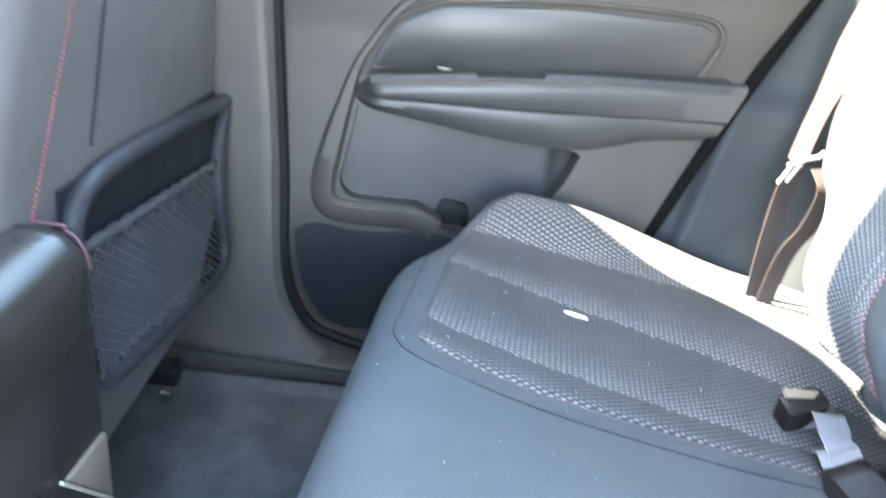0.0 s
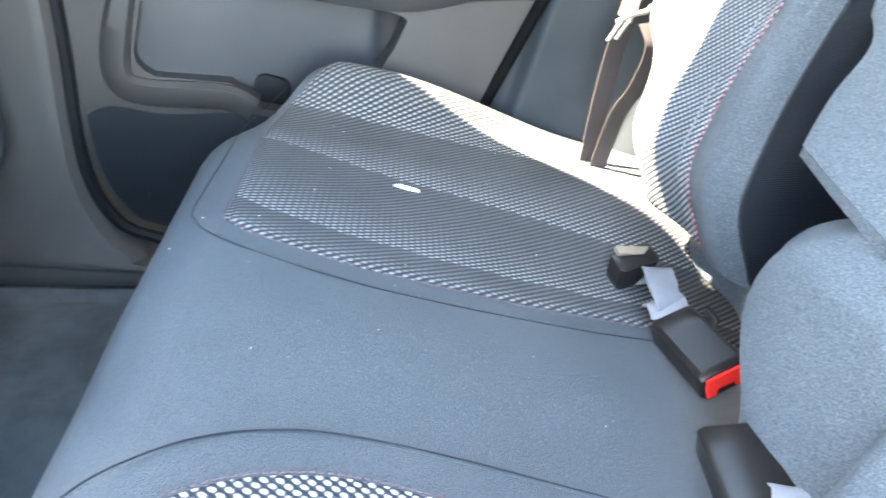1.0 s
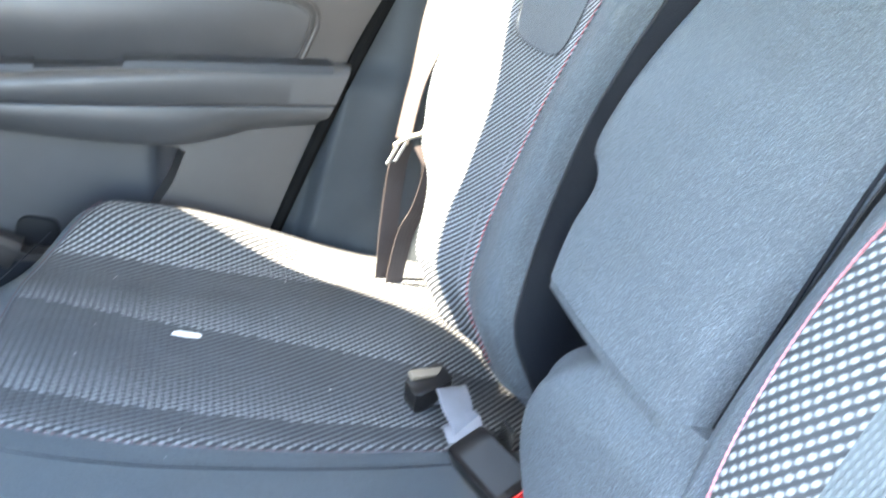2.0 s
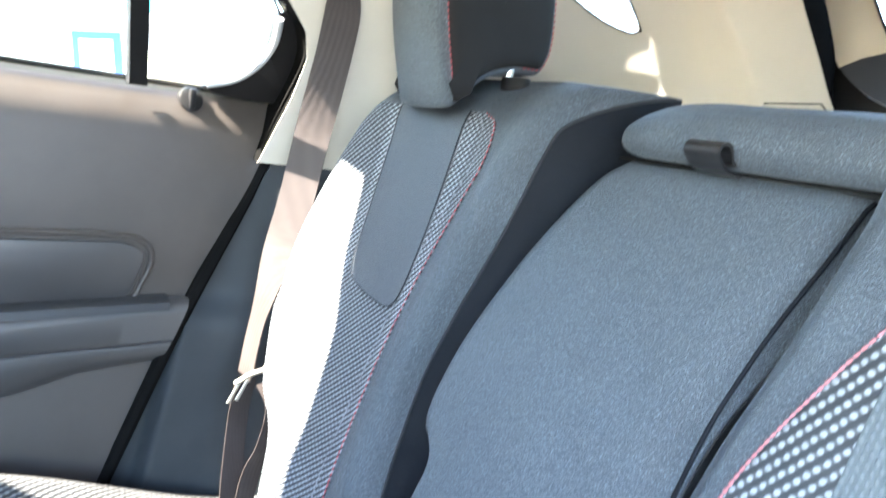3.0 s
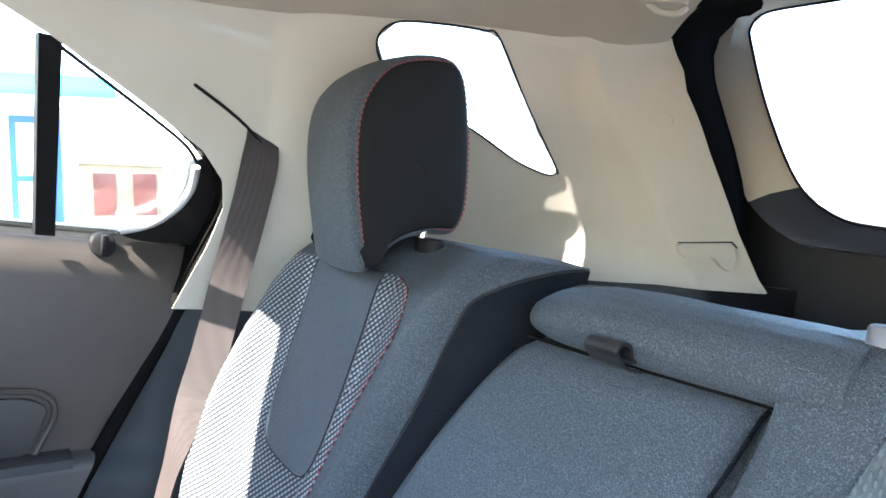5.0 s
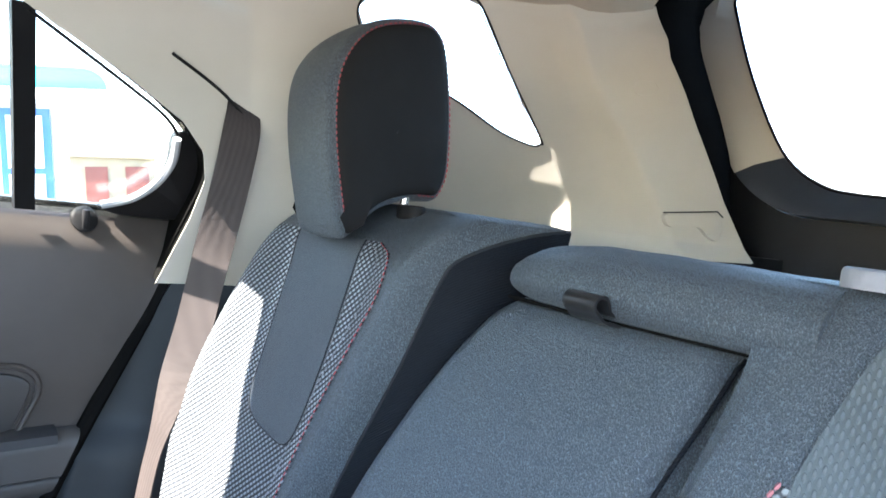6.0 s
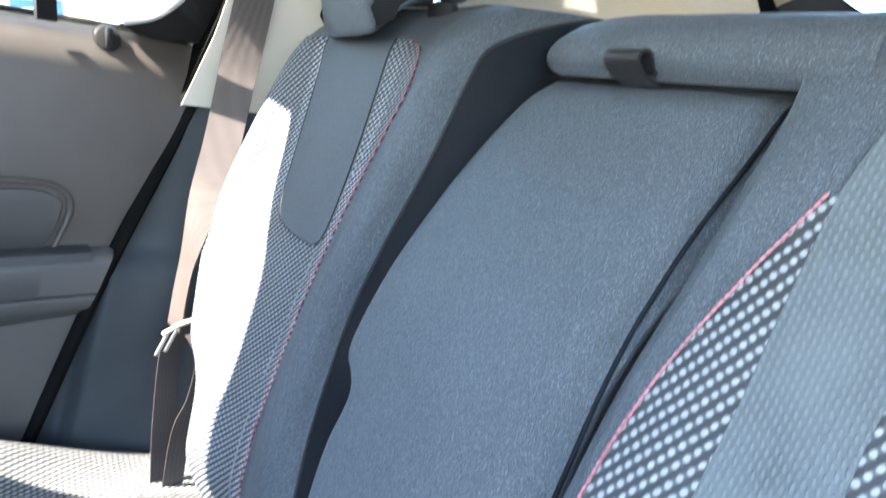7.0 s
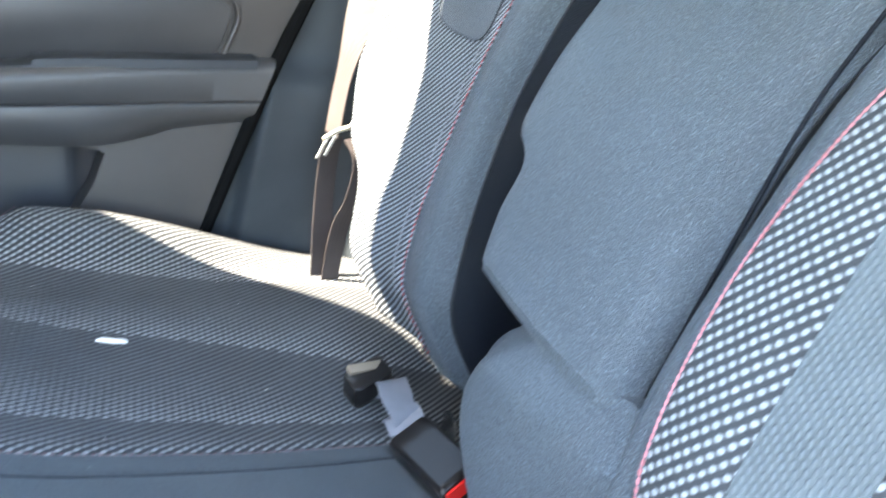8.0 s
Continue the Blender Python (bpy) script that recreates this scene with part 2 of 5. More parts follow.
def finish(bm, flat=False):
    bmesh.ops.recalc_face_normals(bm, faces=bm.faces)
    if not flat:
        for f in bm.faces:
            f.smooth = True
        for e in bm.edges:
            if len(e.link_faces) == 2 and e.calc_face_angle(0) > 0.7:
                e.smooth = False
    return bm


def part(name, bm, material, parent=None, label=""):
    me = bpy.data.meshes.new(name)
    bm.to_mesh(me)
    bm.free()
    me.materials.append(material)
    ob = new(name, me)
    if parent:
        ob.parent = parent
    return tagged(ob, label)


def thing(name, label, category, at=(0, 0, 0), group="", kind=""):
    ob = new(name)
    ob.empty_display_size = 0.05
    return tagged(ob, label, category, group, kind)


def loft(rings, closed=True, caps=True):
    bm = bmesh.new()
    rows = [[bm.verts.new(p) for p in r] for r in rings]
    n = len(rings[0])
    for a, b in zip(rows, rows[1:]):
        for i in range(n if closed else n - 1):
            j = (i + 1) % n
            try:
                bm.faces.new((a[i], a[j], b[j], b[i]))
            except ValueError:
                pass
    if caps and closed:
        bm.faces.new(rows[0])
        bm.faces.new(rows[-1])
    return finish(bm)


def slab(fn, nu, nv, back):
    """A padded sheet: fn(u, v) is its face, shifted by the vector back for its rear; the edges are closed."""
    bm = bmesh.new()
    back = Vector(back)
    top = [[bm.verts.new(fn(i / nu, j / nv)) for i in range(nu + 1)] for j in range(nv + 1)]
    low = [[bm.verts.new(v.co + back) for v in row] for row in top]
    for j in range(nv):
        for i in range(nu):
            bm.faces.new((top[j][i], top[j][i + 1], top[j + 1][i + 1], top[j + 1][i]))
            bm.faces.new((low[j][i], low[j + 1][i], low[j + 1][i + 1], low[j][i + 1]))
    for i in range(nu):
        bm.faces.new((top[0][i], low[0][i], low[0][i + 1], top[0][i + 1]))
        bm.faces.new((top[nv][i], top[nv][i + 1], low[nv][i + 1], low[nv][i]))
    for j in range(nv):
        bm.faces.new((top[j][0], top[j + 1][0], low[j + 1][0], low[j][0]))
        bm.faces.new((top[j][nu], low[j][nu], low[j + 1][nu], top[j + 1][nu]))
    return finish(bm)


def tube(points, r, sides=8, flat=1.0):
    """A round cord along points; flat squeezes it sideways."""
    pts = [Vector(p) for p in points]
    rings = []
    for i, p in enumerate(pts):
        d = (pts[min(i + 1, len(pts) - 1)] - pts[max(i - 1, 0)]).normalized()
        a = d.cross(Vector((0.31, 0.22, 0.92))).normalized()
        b = d.cross(a)
        rings.append([p + (a * math.cos(q) + b * math.sin(q) * flat) * r for q in [2 * math.pi * k / sides for k in range(sides)]])
    return loft(rings)


def stitches(points, pitch, length, r):
    """A row of separate thread stitches along a line of points."""
    pts = [Vector(p) for p in points]
    bm = bmesh.new()
    run, due = 0.0, 0.0
    for a, b in zip(pts, pts[1:]):
        d = b - a
        size = d.length
        if size < 1e-6:
            continue
        d.normalize()
        s = d.cross(Vector((0.3, 0.2, 0.9))).normalized()
        w = d.cross(s)
        while due < run + size:
            p = a + d * (due - run)
            ends = []
            for q in (0.0, 0.25, 0.75, 1.0):
                k = r * (0.35 if q in (0.0, 1.0) else 1.0)
                ends.append([bm.verts.new(p + d * length * q + s * k * x + w * k * y) for x, y in ((1, 0), (0, 1), (-1, 0), (0, -1))])
            for e, f in zip(ends, ends[1:]):
                for i in range(4):
                    bm.faces.new((e[i], e[(i + 1) % 4], f[(i + 1) % 4], f[i]))
            due += pitch
        run += size
    return finish(bm)


def ring_sheet(fn, outer, inner, n, thick):
    """A panel with an opening: rings between an outer and an inner outline of as many points, laid on fn(a, b); thick turns its rims away."""
    rings = []
    for k in range(n + 1):
        t = k / n
        rings.append([fn(o[0] * (1 - t) + i[0] * t, o[1] * (1 - t) + i[1] * t) for o, i in zip(outer, inner)])
    thick = Vector(thick)
    rings.insert(0, [p + thick for p in rings[0]])
    rings.append([p + thick for p in rings[-1]])
    return loft(rings, True, False)


def prism(outline, depth, bevel=0.0):
    """A solid from a closed outline (Vectors), pushed along the vector depth, with an eased front rim."""
    depth = Vector(depth)
    mid = sum(outline, Vector()) / len(outline)
    rings = [[p + depth for p in outline], [p + depth * (0.001 + bevel / max(depth.length, 1e-6)) for p in outline]]
    if bevel:
        rings.append([p + (mid - p).normalized() * bevel * 0.3 + depth * 0.3 * bevel / depth.length for p in outline])
        rings.append([p + (mid - p).normalized() * bevel for p in outline])
    else:
        rings[1] = list(outline)
    return loft(rings)


def box(lo, hi, bevel=0.004):
    bm = bmesh.new()
    bmesh.ops.create_cube(bm, size=1.0)
    lo, hi = Vector(lo), Vector(hi)
    for v in bm.verts:
        v.co = Vector([(lo[i] + hi[i]) / 2 + v.co[i] * (hi[i] - lo[i]) for i in range(3)])
    if bevel:
        bmesh.ops.bevel(bm, geom=bm.edges[:], offset=bevel, segments=2, affect="EDGES", profile=0.5)
    return finish(bm)


def V(x, y, z):
    return Vector((x, y, z))


def resample(poly, n):
    """n points at even steps round a closed outline of (a, b) pairs."""
    pts = [Vector((p[0], p[1])) for p in poly]
    run = [0.0]
    for a, b in zip(pts, pts[1:] + pts[:1]):
        run.append(run[-1] + (b - a).length)
    out = []
    for k in range(n):
        s = run[-1] * k / n
        i = max(j for j in range(len(pts)) if run[j] <= s + 1e-9)
        t = (s - run[i]) / max(run[i + 1] - run[i], 1e-9)
        out.append(pts[i].lerp(pts[(i + 1) % len(pts)], t))
    return out


def inward(outer, inner, centre):
    """For each outer point the point of the inner outline on the line to the centre."""
    c = Vector(centre)
    ring = [Vector((p[0], p[1])) for p in inner]
    out = []
    for o in outer:
        d = o - c
        best = None
        for a, b in zip(ring, ring[1:] + ring[:1]):
            e = b - a
            den = d.x * e.y - d.y * e.x
            if abs(den) < 1e-12:
                continue
            w = a - c
            t = (w.x * e.y - w.y * e.x) / den
            s = (w.x * d.y - w.y * d.x) / den
            if t > 0 and -1e-6 <= s <= 1 + 1e-6 and (best is None or t > best):
                best = t
        out.append(c + d * best)
    return out


MID = 0.43  # the car's middle in y


def mirrored(bm):
    """The same mesh on the other side of the car's middle."""
    other = bm.copy()
    for v in other.verts:
        v.co.y = 2 * MID - v.co.y
    bmesh.ops.reverse_faces(other, faces=other.faces)
    return other


# ---- large structure ----
def build_floor():
    def top(u, v):
        x, y = -1.7 + 3.2 * u, -0.33 + 1.50 * v
        z = 0.004 * noise.noise((x * 9, y * 9, 0)) + 0.16 * smooth(x, 0.1, 0.5) + 0.10 * smooth(y, 1.06, 1.16) * 0 - 0.0
        return V(x, y, z)
    tagged(part("floor", slab(top, 90, 50, (0, 0, -0.06)), M_CARPET), "dark grey carpeted car floor", "floor", kind="structure")

    def mat(u, v):
        x, y = -0.60 + 0.62 * u, 0.56 + 0.46 * v
        edge = min(u * 0.62, (1 - u) * 0.62, v * 0.46, (1 - v) * 0.46)
        return V(x, y, 0.012 + 0.018 * smooth(edge, 0.0, 0.010) - 0.012 * smooth(edge, 0.014, 0.030) + 0.002 * noise.noise((x * 20, y * 20, 3)))
    mat_ob = part("floor_mat", slab(mat, 60, 50, (0, 0, -0.012)), M_MAT)
    tagged(mat_ob, "worn grey carpet mat with a raised bound edge", "floor mat")


JOINT = table((-1.5, 0.865), (-0.20, 0.866), (0.0, 0.874), (0.20, 0.898), (0.33, 0.925), (0.43, 0.90), (0.59, 0.879), (0.68, 0.848), (0.78, 0.806), (0.87, 0.759), (0.94, 0.716), (1.0, 0.696), (1.04, 0.684), (1.1, 0.62), (1.3, 0.54))
JOINT_Z = table((-1.5, 1.18), (-0.10, 1.185), (0.0, 1.175), (0.07, 1.160), (0.20, 1.145), (0.33, 1.13), (0.43, 1.15), (0.59, 1.175), (0.68, 1.191), (0.78, 1.206), (0.88, 1.212), (0.94, 1.214), (0.99, 1.222), (1.04, 1.236), (1.3, 1.26))


REAR_ROOF = table((0.0, 0.935), (0.105, 0.945), (0.17, 0.971), (0.215, 0.998), (0.27, 1.04))


def build_ceiling():
    def under(u, v):
        y = MID + (2 * v - 1) * (JOINT(-1.35 + 2.36 * u) - MID)
        x = -1.35 + (REAR_ROOF(abs(y - MID)) + 1.35) * u
        yj, zj = JOINT(x) + 0.004, JOINT_Z(x) - 0.002
        s = 2 * v - 1
        y = MID + s * (yj - MID)
        return V(x, y, zj + (1.265 - zj) * (1 - abs(s) ** 3.2))
    tagged(part("ceiling", slab(under, 70, 48, (0, 0, 0.03)), M_LINER), "pale beige fabric headliner of the car roof", "headliner", kind="structure")


# far side above the belt line
SWEEP = table((0.55, 0.0), (0.7, 0.04), (0.85, 0.10), (0.95, 0.18), (1.0, 0.26), (1.09, 0.38), (1.2, 0.50))


def side_y(x, z):
    fold = x - 0.925 - 0.72 * (1.198 - z)
    lean = 0.27 * max(0.0, 1.198 - max(z, 0.93))
    return 1.043 - 0.40 * (z - 0.79) - SWEEP(x - lean - 0.62 * max(fold, 0.0)) + 0.014 * smooth(z, 1.22, 1.14) * smooth(z, 0.89, 0.97) * math.exp(-((fold + 0.024) / (0.036 if fold < -0.024 else 0.014)) ** 2) + 0.010 * smooth(z, 0.992, 0.956) * math.exp(-((x - 1.0) / 0.06) ** 2)


QUARTER = [(0.703, 1.136), (0.681, 1.166), (0.697, 1.189), (0.750, 1.198), (0.800, 1.201), (0.822, 1.196), (0.888, 1.126), (0.957, 1.050), (0.961, 1.041),
           (0.951, 1.038), (0.912, 1.050), (0.848, 1.079), (0.765, 1.109)]
TRIM = [(0.533, 0.79), (0.556, 0.88), (0.563, 0.932), (0.552, 0.967), (0.519, 0.999), (0.450, 1.036), (0.335, 1.089), (0.25, 1.121), (0.20, 1.132), (0.20, 1.147), (0.25, 1.142), (0.33, 1.132), (0.43, 1.152), (0.589, 1.177),
        (0.68, 1.193), (0.78, 1.208), (0.88, 1.215), (0.94, 1.219), (0.988, 1.226), (1.0335, 1.240), (1.055, 1.172), (1.105, 1.092), (1.149, 1.028), (1.174, 0.991), (1.240, 0.910), (1.10, 0.903), (1.00, 0.884), (0.90, 0.84), (0.72, 0.79)]


def build_side_trim():
    lay = lambda x, z: V(x, side_y(x, z), z)
    outer = resample(TRIM, 400)
    inner = inward(outer, QUARTER, (0.80, 1.13))
    bm = ring_sheet(lay, outer, inner, 64, (0.0, 0.0012, 0.0))
    near = mirrored(bm)
    far = part("trim", bm, M_BEIGE)
    tagged(far, "pale beige moulded pillar trim round the quarter window", "pillar trim", kind="structure")
    tagged(part("trim", near, M_BEIGE), "pale beige moulded pillar trim of the near side", "pillar trim", kind="structure")
    front_edge = path([(x, 0, z) for x, z in TRIM[:8]], 60)

    def pillar_return(u, v):
        p = front_edge[round(u * 59)]
        deep = V(p.x + 0.016, 1.093 - 0.62 * (p.z - 0.88) + 0.022, p.z + 0.008 * smooth(p.z, 0.93, 1.03))
        return V(p.x + 0.010, side_y(p.x + 0.01, p.z) + 0.003, p.z + 0.008 * smooth(p.z, 0.93, 1.03)).lerp(deep, v ** 1.5)
    part("edge_seal", slab(pillar_return, 59, 6, (0.005, 0, 0.004)), M_FRAME, far, "black door opening seal")
    # quarter glass and its black seal
    glass = thing("window_2", "fixed rear quarter window with a black seal", "window", kind="structure")
    rim = path([V(x, side_y(x, z) - 0.0005, z) for x, z in QUARTER], 80, True)
    part("seal", tube(rim + rim[:1], 0.0016), M_BLACK, glass, "black rubber seal")
    pane = prism([V(x, side_y(x, z) + 0.0025, z) for x, z in QUARTER], (0, 0.003, 0))
    pane_ob = part("pane", pane, M_GLASS, glass)
    pane_ob.visible_shadow = False
    # moulded seams on the trim
    cap = rounded([(1.022, 1.137), (1.042, 1.140), (1.049, 1.131), (1.047, 1.122), (1.027, 1.118), (1.019, 1.127)], 0.006)
    part("cap_outline", tube([V(p.x, side_y(p.x, p.y) - 0.0005, p.y) for p in cap] + [V(cap[0].x, side_y(cap[0].x, cap[0].y) - 0.0005, cap[0].y)], 0.0005), M_BEIGE, far)
    grab = rounded([(1.092, 0.966), (1.164, 0.977), (1.178, 0.960), (1.176, 0.934), (1.162, 0.939), (1.146, 0.953), (1.104, 0.947)], 0.008)
    catch = part("catch", prism([V(p.x, side_y(p.x, p.y) - 0.006, p.y) for p in grab], (0, 0.010, 0), 0.002), M_BEIGE, far)
    # dark cord over the raised catch paints the shade of a recess
    part("catch_shade_line", tube([V(x, side_y(x, z) - 0.0065, z) for x, z in ((1.091, 0.967), (1.130, 0.973), (1.162, 0.978), (1.172, 0.971))], 0.0011), M_DARK, catch, "dark line drawing the recess shade above the catch")


# ---- rear door on the far side ----
DOOR_Y = 1.10
FRONT_EDGE = table((0.06, -0.06), (0.074, -0.094), (0.096, -0.155), (0.19, -0.200), (0.371, -0.210), (0.627, -0.226), (0.80, -0.234), (0.84, -0.244), (0.875, -0.310), (0.94, -0.332), (1.02, -0.334), (1.08, -0.334), (1.12, -0.336), (1.15, -0.345), (1.19, -0.375))
REAR_EDGE = table((0.06, 0.27), (0.20, 0.318), (0.328, 0.371), (0.56, 0.459), (0.80, 0.564), (0.88, 0.584), (0.95, 0.597))
POCKET = [(-0.131, 0.361), (-0.111, 0.338), (-0.002, 0.336), (0.041, 0.301), (0.10, 0.295), (0.19, 0.335), (0.229, 0.404), (0.246, 0.450), (0.20, 0.460), (0.126, 0.466), (0.0, 0.478), (-0.108, 0.492)]


def door_y(x, z):
    return DOOR_Y - 0.012 * smooth(z, 0.56, 0.30) + 0.030 * smooth(z, 0.30, 0.06) + 0.026 * smooth(z, 0.825, 0.880) - 0.008 * math.sin(min(max((z - 0.6) / 0.25, 0), 1) * math.pi)


def build_door():
    door = thing("door_1", "closed rear passenger door with dark grey plastic lining", "car door", kind="structure")
    n = 30
    zs = [0.064 + (0.882 - 0.064) * k / n for k in range(n + 1)]
    outline = [(FRONT_EDGE(z), z) for z in zs] + [(REAR_EDGE(z), z) for z in reversed(zs)]
    outer = resample(outline, 160)
    inner = inward(outer, POCKET, (0.06, 0.40))
    part("lining", ring_sheet(lambda x, z: V(x, door_y(x, z), z), outer, inner, 28, (0, 0.05, 0)), M_DOOR, door)

    def recess(u, v):
        x, z = -0.17 + 0.45 * u, 0.27 + 0.25 * v
        return V(x, DOOR_Y + 0.010 + 0.022 * smooth(x, -0.12, 0.18) + 0.030 * smooth(x, 0.20, 0.25) + 0.010 * v, z)
    part("pocket_back", slab(recess, 48, 12, (0, 0.012, 0)), M_POCKET, door, "smooth grey map pocket")
    part("bottle_hole", prism(rounded([V(0.02, DOOR_Y + 0.018, 0.285), V(0.085, DOOR_Y + 0.018, 0.285), V(0.085, DOOR_Y + 0.018, 0.335), V(0.035, DOOR_Y + 0.018, 0.345)], 0.016), (0, 0.012, 0), 0.003), M_BLACK, door, "black bottle holder")
    # raised lip round the pocket
    lip = path([V(-0.020, 0, 0.664), V(-0.055, 0, 0.637), V(-0.086, 0, 0.594), V(-0.112, 0, 0.548), V(-0.132, 0, 0.475), V(-0.148, 0, 0.405), V(-0.154, 0, 0.350), V(-0.142, 0, 0.322), V(-0.105, 0, 0.314), V(-0.01, 0, 0.315), V(0.03, 0, 0.298)], 50)
    rings = []
    for i, p in enumerate(lip):
        d = (lip[min(i + 1, 49)] - lip[max(i - 1, 0)]).normalized()
        side = V(-d.z, 0, d.x) * -1
        y = door_y(p.x, p.z)
        w = 0.007 + 0.014 * smooth(i, 12, 26)
        rings.append([V(p.x, y + 0.02, p.z) + side * w, V(p.x, y - 0.004, p.z) + side * w * 0.9, V(p.x, y - 0.011, p.z) + side * w * 0.5, V(p.x, y - 0.011, p.z) - side * w * 0.6,
                      V(p.x, y - 0.004, p.z) - side * w * 0.95, V(p.x, y + 0.02, p.z) - side * w])
    part("pocket_lip", loft(rings), M_DOOR, door)
    kick_top = table((-0.196, 0.270), (-0.172, 0.286), (-0.15, 0.290), (-0.089, 0.283), (0.037, 0.292), (0.24, 0.25))

    def kick(u, v):
        z = 0.082 + (kick_top(-0.19 + 0.43 * u) - 0.082) * v
        x0 = FRONT_EDGE(z) + 0.012
        x = x0 + (0.24 - x0) * u
        return V(x, door_y(x, z) - 0.002, z)
    part("kick_panel", slab(kick, 40, 20, (0, 0.004, 0)), M_KICK, door, "dark scuffed kick panel")
    # armrest
    top = table((-0.115, 0.510), (-0.10, 0.528), (0.07, 0.552), (0.25, 0.570), (0.46, 0.585))
    mid = table((-0.115, 0.506), (-0.10, 0.509), (0.075, 0.514), (0.25, 0.520), (0.46, 0.527))
    low = table((-0.115, 0.500), (-0.108, 0.492), (0.0, 0.478), (0.126, 0.464), (0.245, 0.462), (0.353, 0.477), (0.46, 0.490))
    rings = []
    for k in range(61):
        x = -0.116 + 0.572 * k / 60
        grow = smooth(x, -0.118, -0.075)
        fade = smooth(x, 0.20, 0.36)
        t, m, b, y0 = top(x), mid(x), low(x), DOOR_Y + 0.012
        yf = DOOR_Y - 0.038 * grow * (1 - 0.35 * smooth(x, 0.1, 0.45)) - 0.004
        yb = (DOOR_Y - 0.030 * grow) * (1 - fade) + (DOOR_Y - 0.003) * fade
        prof = [(y0, t + 0.004), (yf + 0.018, t + 0.003), (yf + 0.006, t - 0.002), (yf + 0.001, t - 0.008), (yf, t - 0.016), (yf + 0.001, m + 0.004), (yf + 0.0035, m + 0.0012), (yf + 0.006, m),
                (yf + 0.004, m - 0.0014), (yf + 0.003, m - 0.004), (yf * 0.75 + yb * 0.25, m * 0.55 + b * 0.45), (yb, b + 0.006), (yb + 0.004, b + 0.001), (y0, b)]
        rings.append([V(x + 0.36 * (z - 0.55) * smooth(x, 0.2, 0.456), y, z) for y, z in prof])
    arm = part("armrest", loft(rings), M_DOOR_SOFT, door, "padded grey armrest")
    sw = [V(-0.09, 0, 0.541), V(0.055, 0, 0.560), V(0.068, 0, 0.556), V(0.17, 0, 0.566), V(0.185, 0, 0.574), V(0.44, 0, 0.587)]
    line = path(sw, 50)
    rings = [[V(p.x, 1.101, p.z - 0.012), V(p.x, 1.068, p.z - 0.012), V(p.x, 1.070, p.z - 0.001), V(p.x, 1.080, p.z + 0.003), V(p.x, 1.101, p.z + 0.004)] for p in line]
    part("pull_cup_rim", loft(rings), M_DARK, arm, "dark raised pull-cup rim")
    part("window_switch", box((0.005, 1.066, 0.556), (0.03, 1.084, 0.566), 0.003), M_GLOSS, arm, "black window switch")
    # upper insert
    ins = rounded([V(-0.095, 0, 0.548), V(-0.062, 0, 0.612), V(0.0, 0, 0.646), V(0.19, 0, 0.665), V(0.385, 0, 0.664), V(0.410, 0, 0.650), V(0.405, 0, 0.625), V(0.392, 0, 0.585), V(0.15, 0, 0.565)], 0.02)
    part("door_insert", prism([V(p.x, door_y(p.x, p.z) - 0.005, p.z) for p in ins], (0, 0.012, 0), 0.004), M_DOOR_SOFT, door, "smooth dark upper insert")
    ridge = [V(p.x, door_y(p.x, p.z) - 0.003, p.z) for p in path([(-0.10, 0, 0.535), (-0.066, 0, 0.612), (-0.03, 0, 0.638), (0.02, 0, 0.654), (0.19, 0, 0.672), (0.36, 0, 0.674), (0.405, 0, 0.665), (0.417, 0, 0.640), (0.408, 0, 0.61), (0.395, 0, 0.578)], 70)]
    part("ridge", tube(ridge, 0.0042), M_DOOR, door)
    # lock knob housing
    ring = [V(0.457 + 0.017 * math.cos(a), 1.110 + 0.008 * math.sin(a), 0.862 + 0.017 * math.sin(a)) for a in [2 * math.pi * k / 24 for k in range(24)]]
    knob = part("lock_knob", prism(ring, (0, 0.03, 0), 0.004), M_BLACK, door, "round dark lock knob")
    part("knob_slot", box((0.453, 1.102, 0.849), (0.461, 1.114, 0.875), 0.002), M_BLACK, knob)
    # window frame: divider bar, rear corner block
    bar = [[V(x - 0.011 + d * 0.022, y, z) for d, y in ((0, y0), (1, y0), (1, y0 + 0.02), (0, y0 + 0.02))] for x, y0, z in [(0.383 - 0.043 * k / 10, 1.088 - 0.15 * k / 10, 0.87 + 0.22 * k / 10) for k in range(11)]]
    part("divider_bar", loft(bar), M_BLACK, door, "black window divider bar")
    corner = path([(0.470, 0, 0.882), (0.505, 0, 0.895), (0.530, 0, 0.920), (0.540, 0, 0.950), (0.536, 0, 0.985), (0.548, 0, 0.990), (0.575, 0, 0.965), (0.592, 0, 0.93), (0.592, 0, 0.885), (0.57, 0, 0.872), (0.50, 0, 0.872)], 60, True)
    part("corner_cover", prism([V(p.x, 1.093 - 0.62 * (p.z - 0.88), p.z) for p in corner], (0, 0.025, 0), 0.003), M_BLACK, door, "black window corner cover")
    above = path([(0.532, 0, 0.985), (0.51, 0, 1.004), (0.46, 0, 1.030), (0.345, 0, 1.084)], 24)
    part("glass_edge", tube([V(p.x, 1.090 - 0.72 * (p.z - 0.88) - 0.002, p.z) for p in above], 0.0022), M_BLACK, door, "black glass edge seal")
    arc = path([(0.468, 0, 0.884), (0.503, 0, 0.897), (0.527, 0, 0.921), (0.537, 0, 0.950), (0.533, 0, 0.980)], 50)
    part("glass_channel", tube([V(p.x, 1.090 - 0.72 * (p.z - 0.88) - 0.002, p.z) for p in arc], 0.0055), M_CHANNEL, door, "pale grey glass channel")
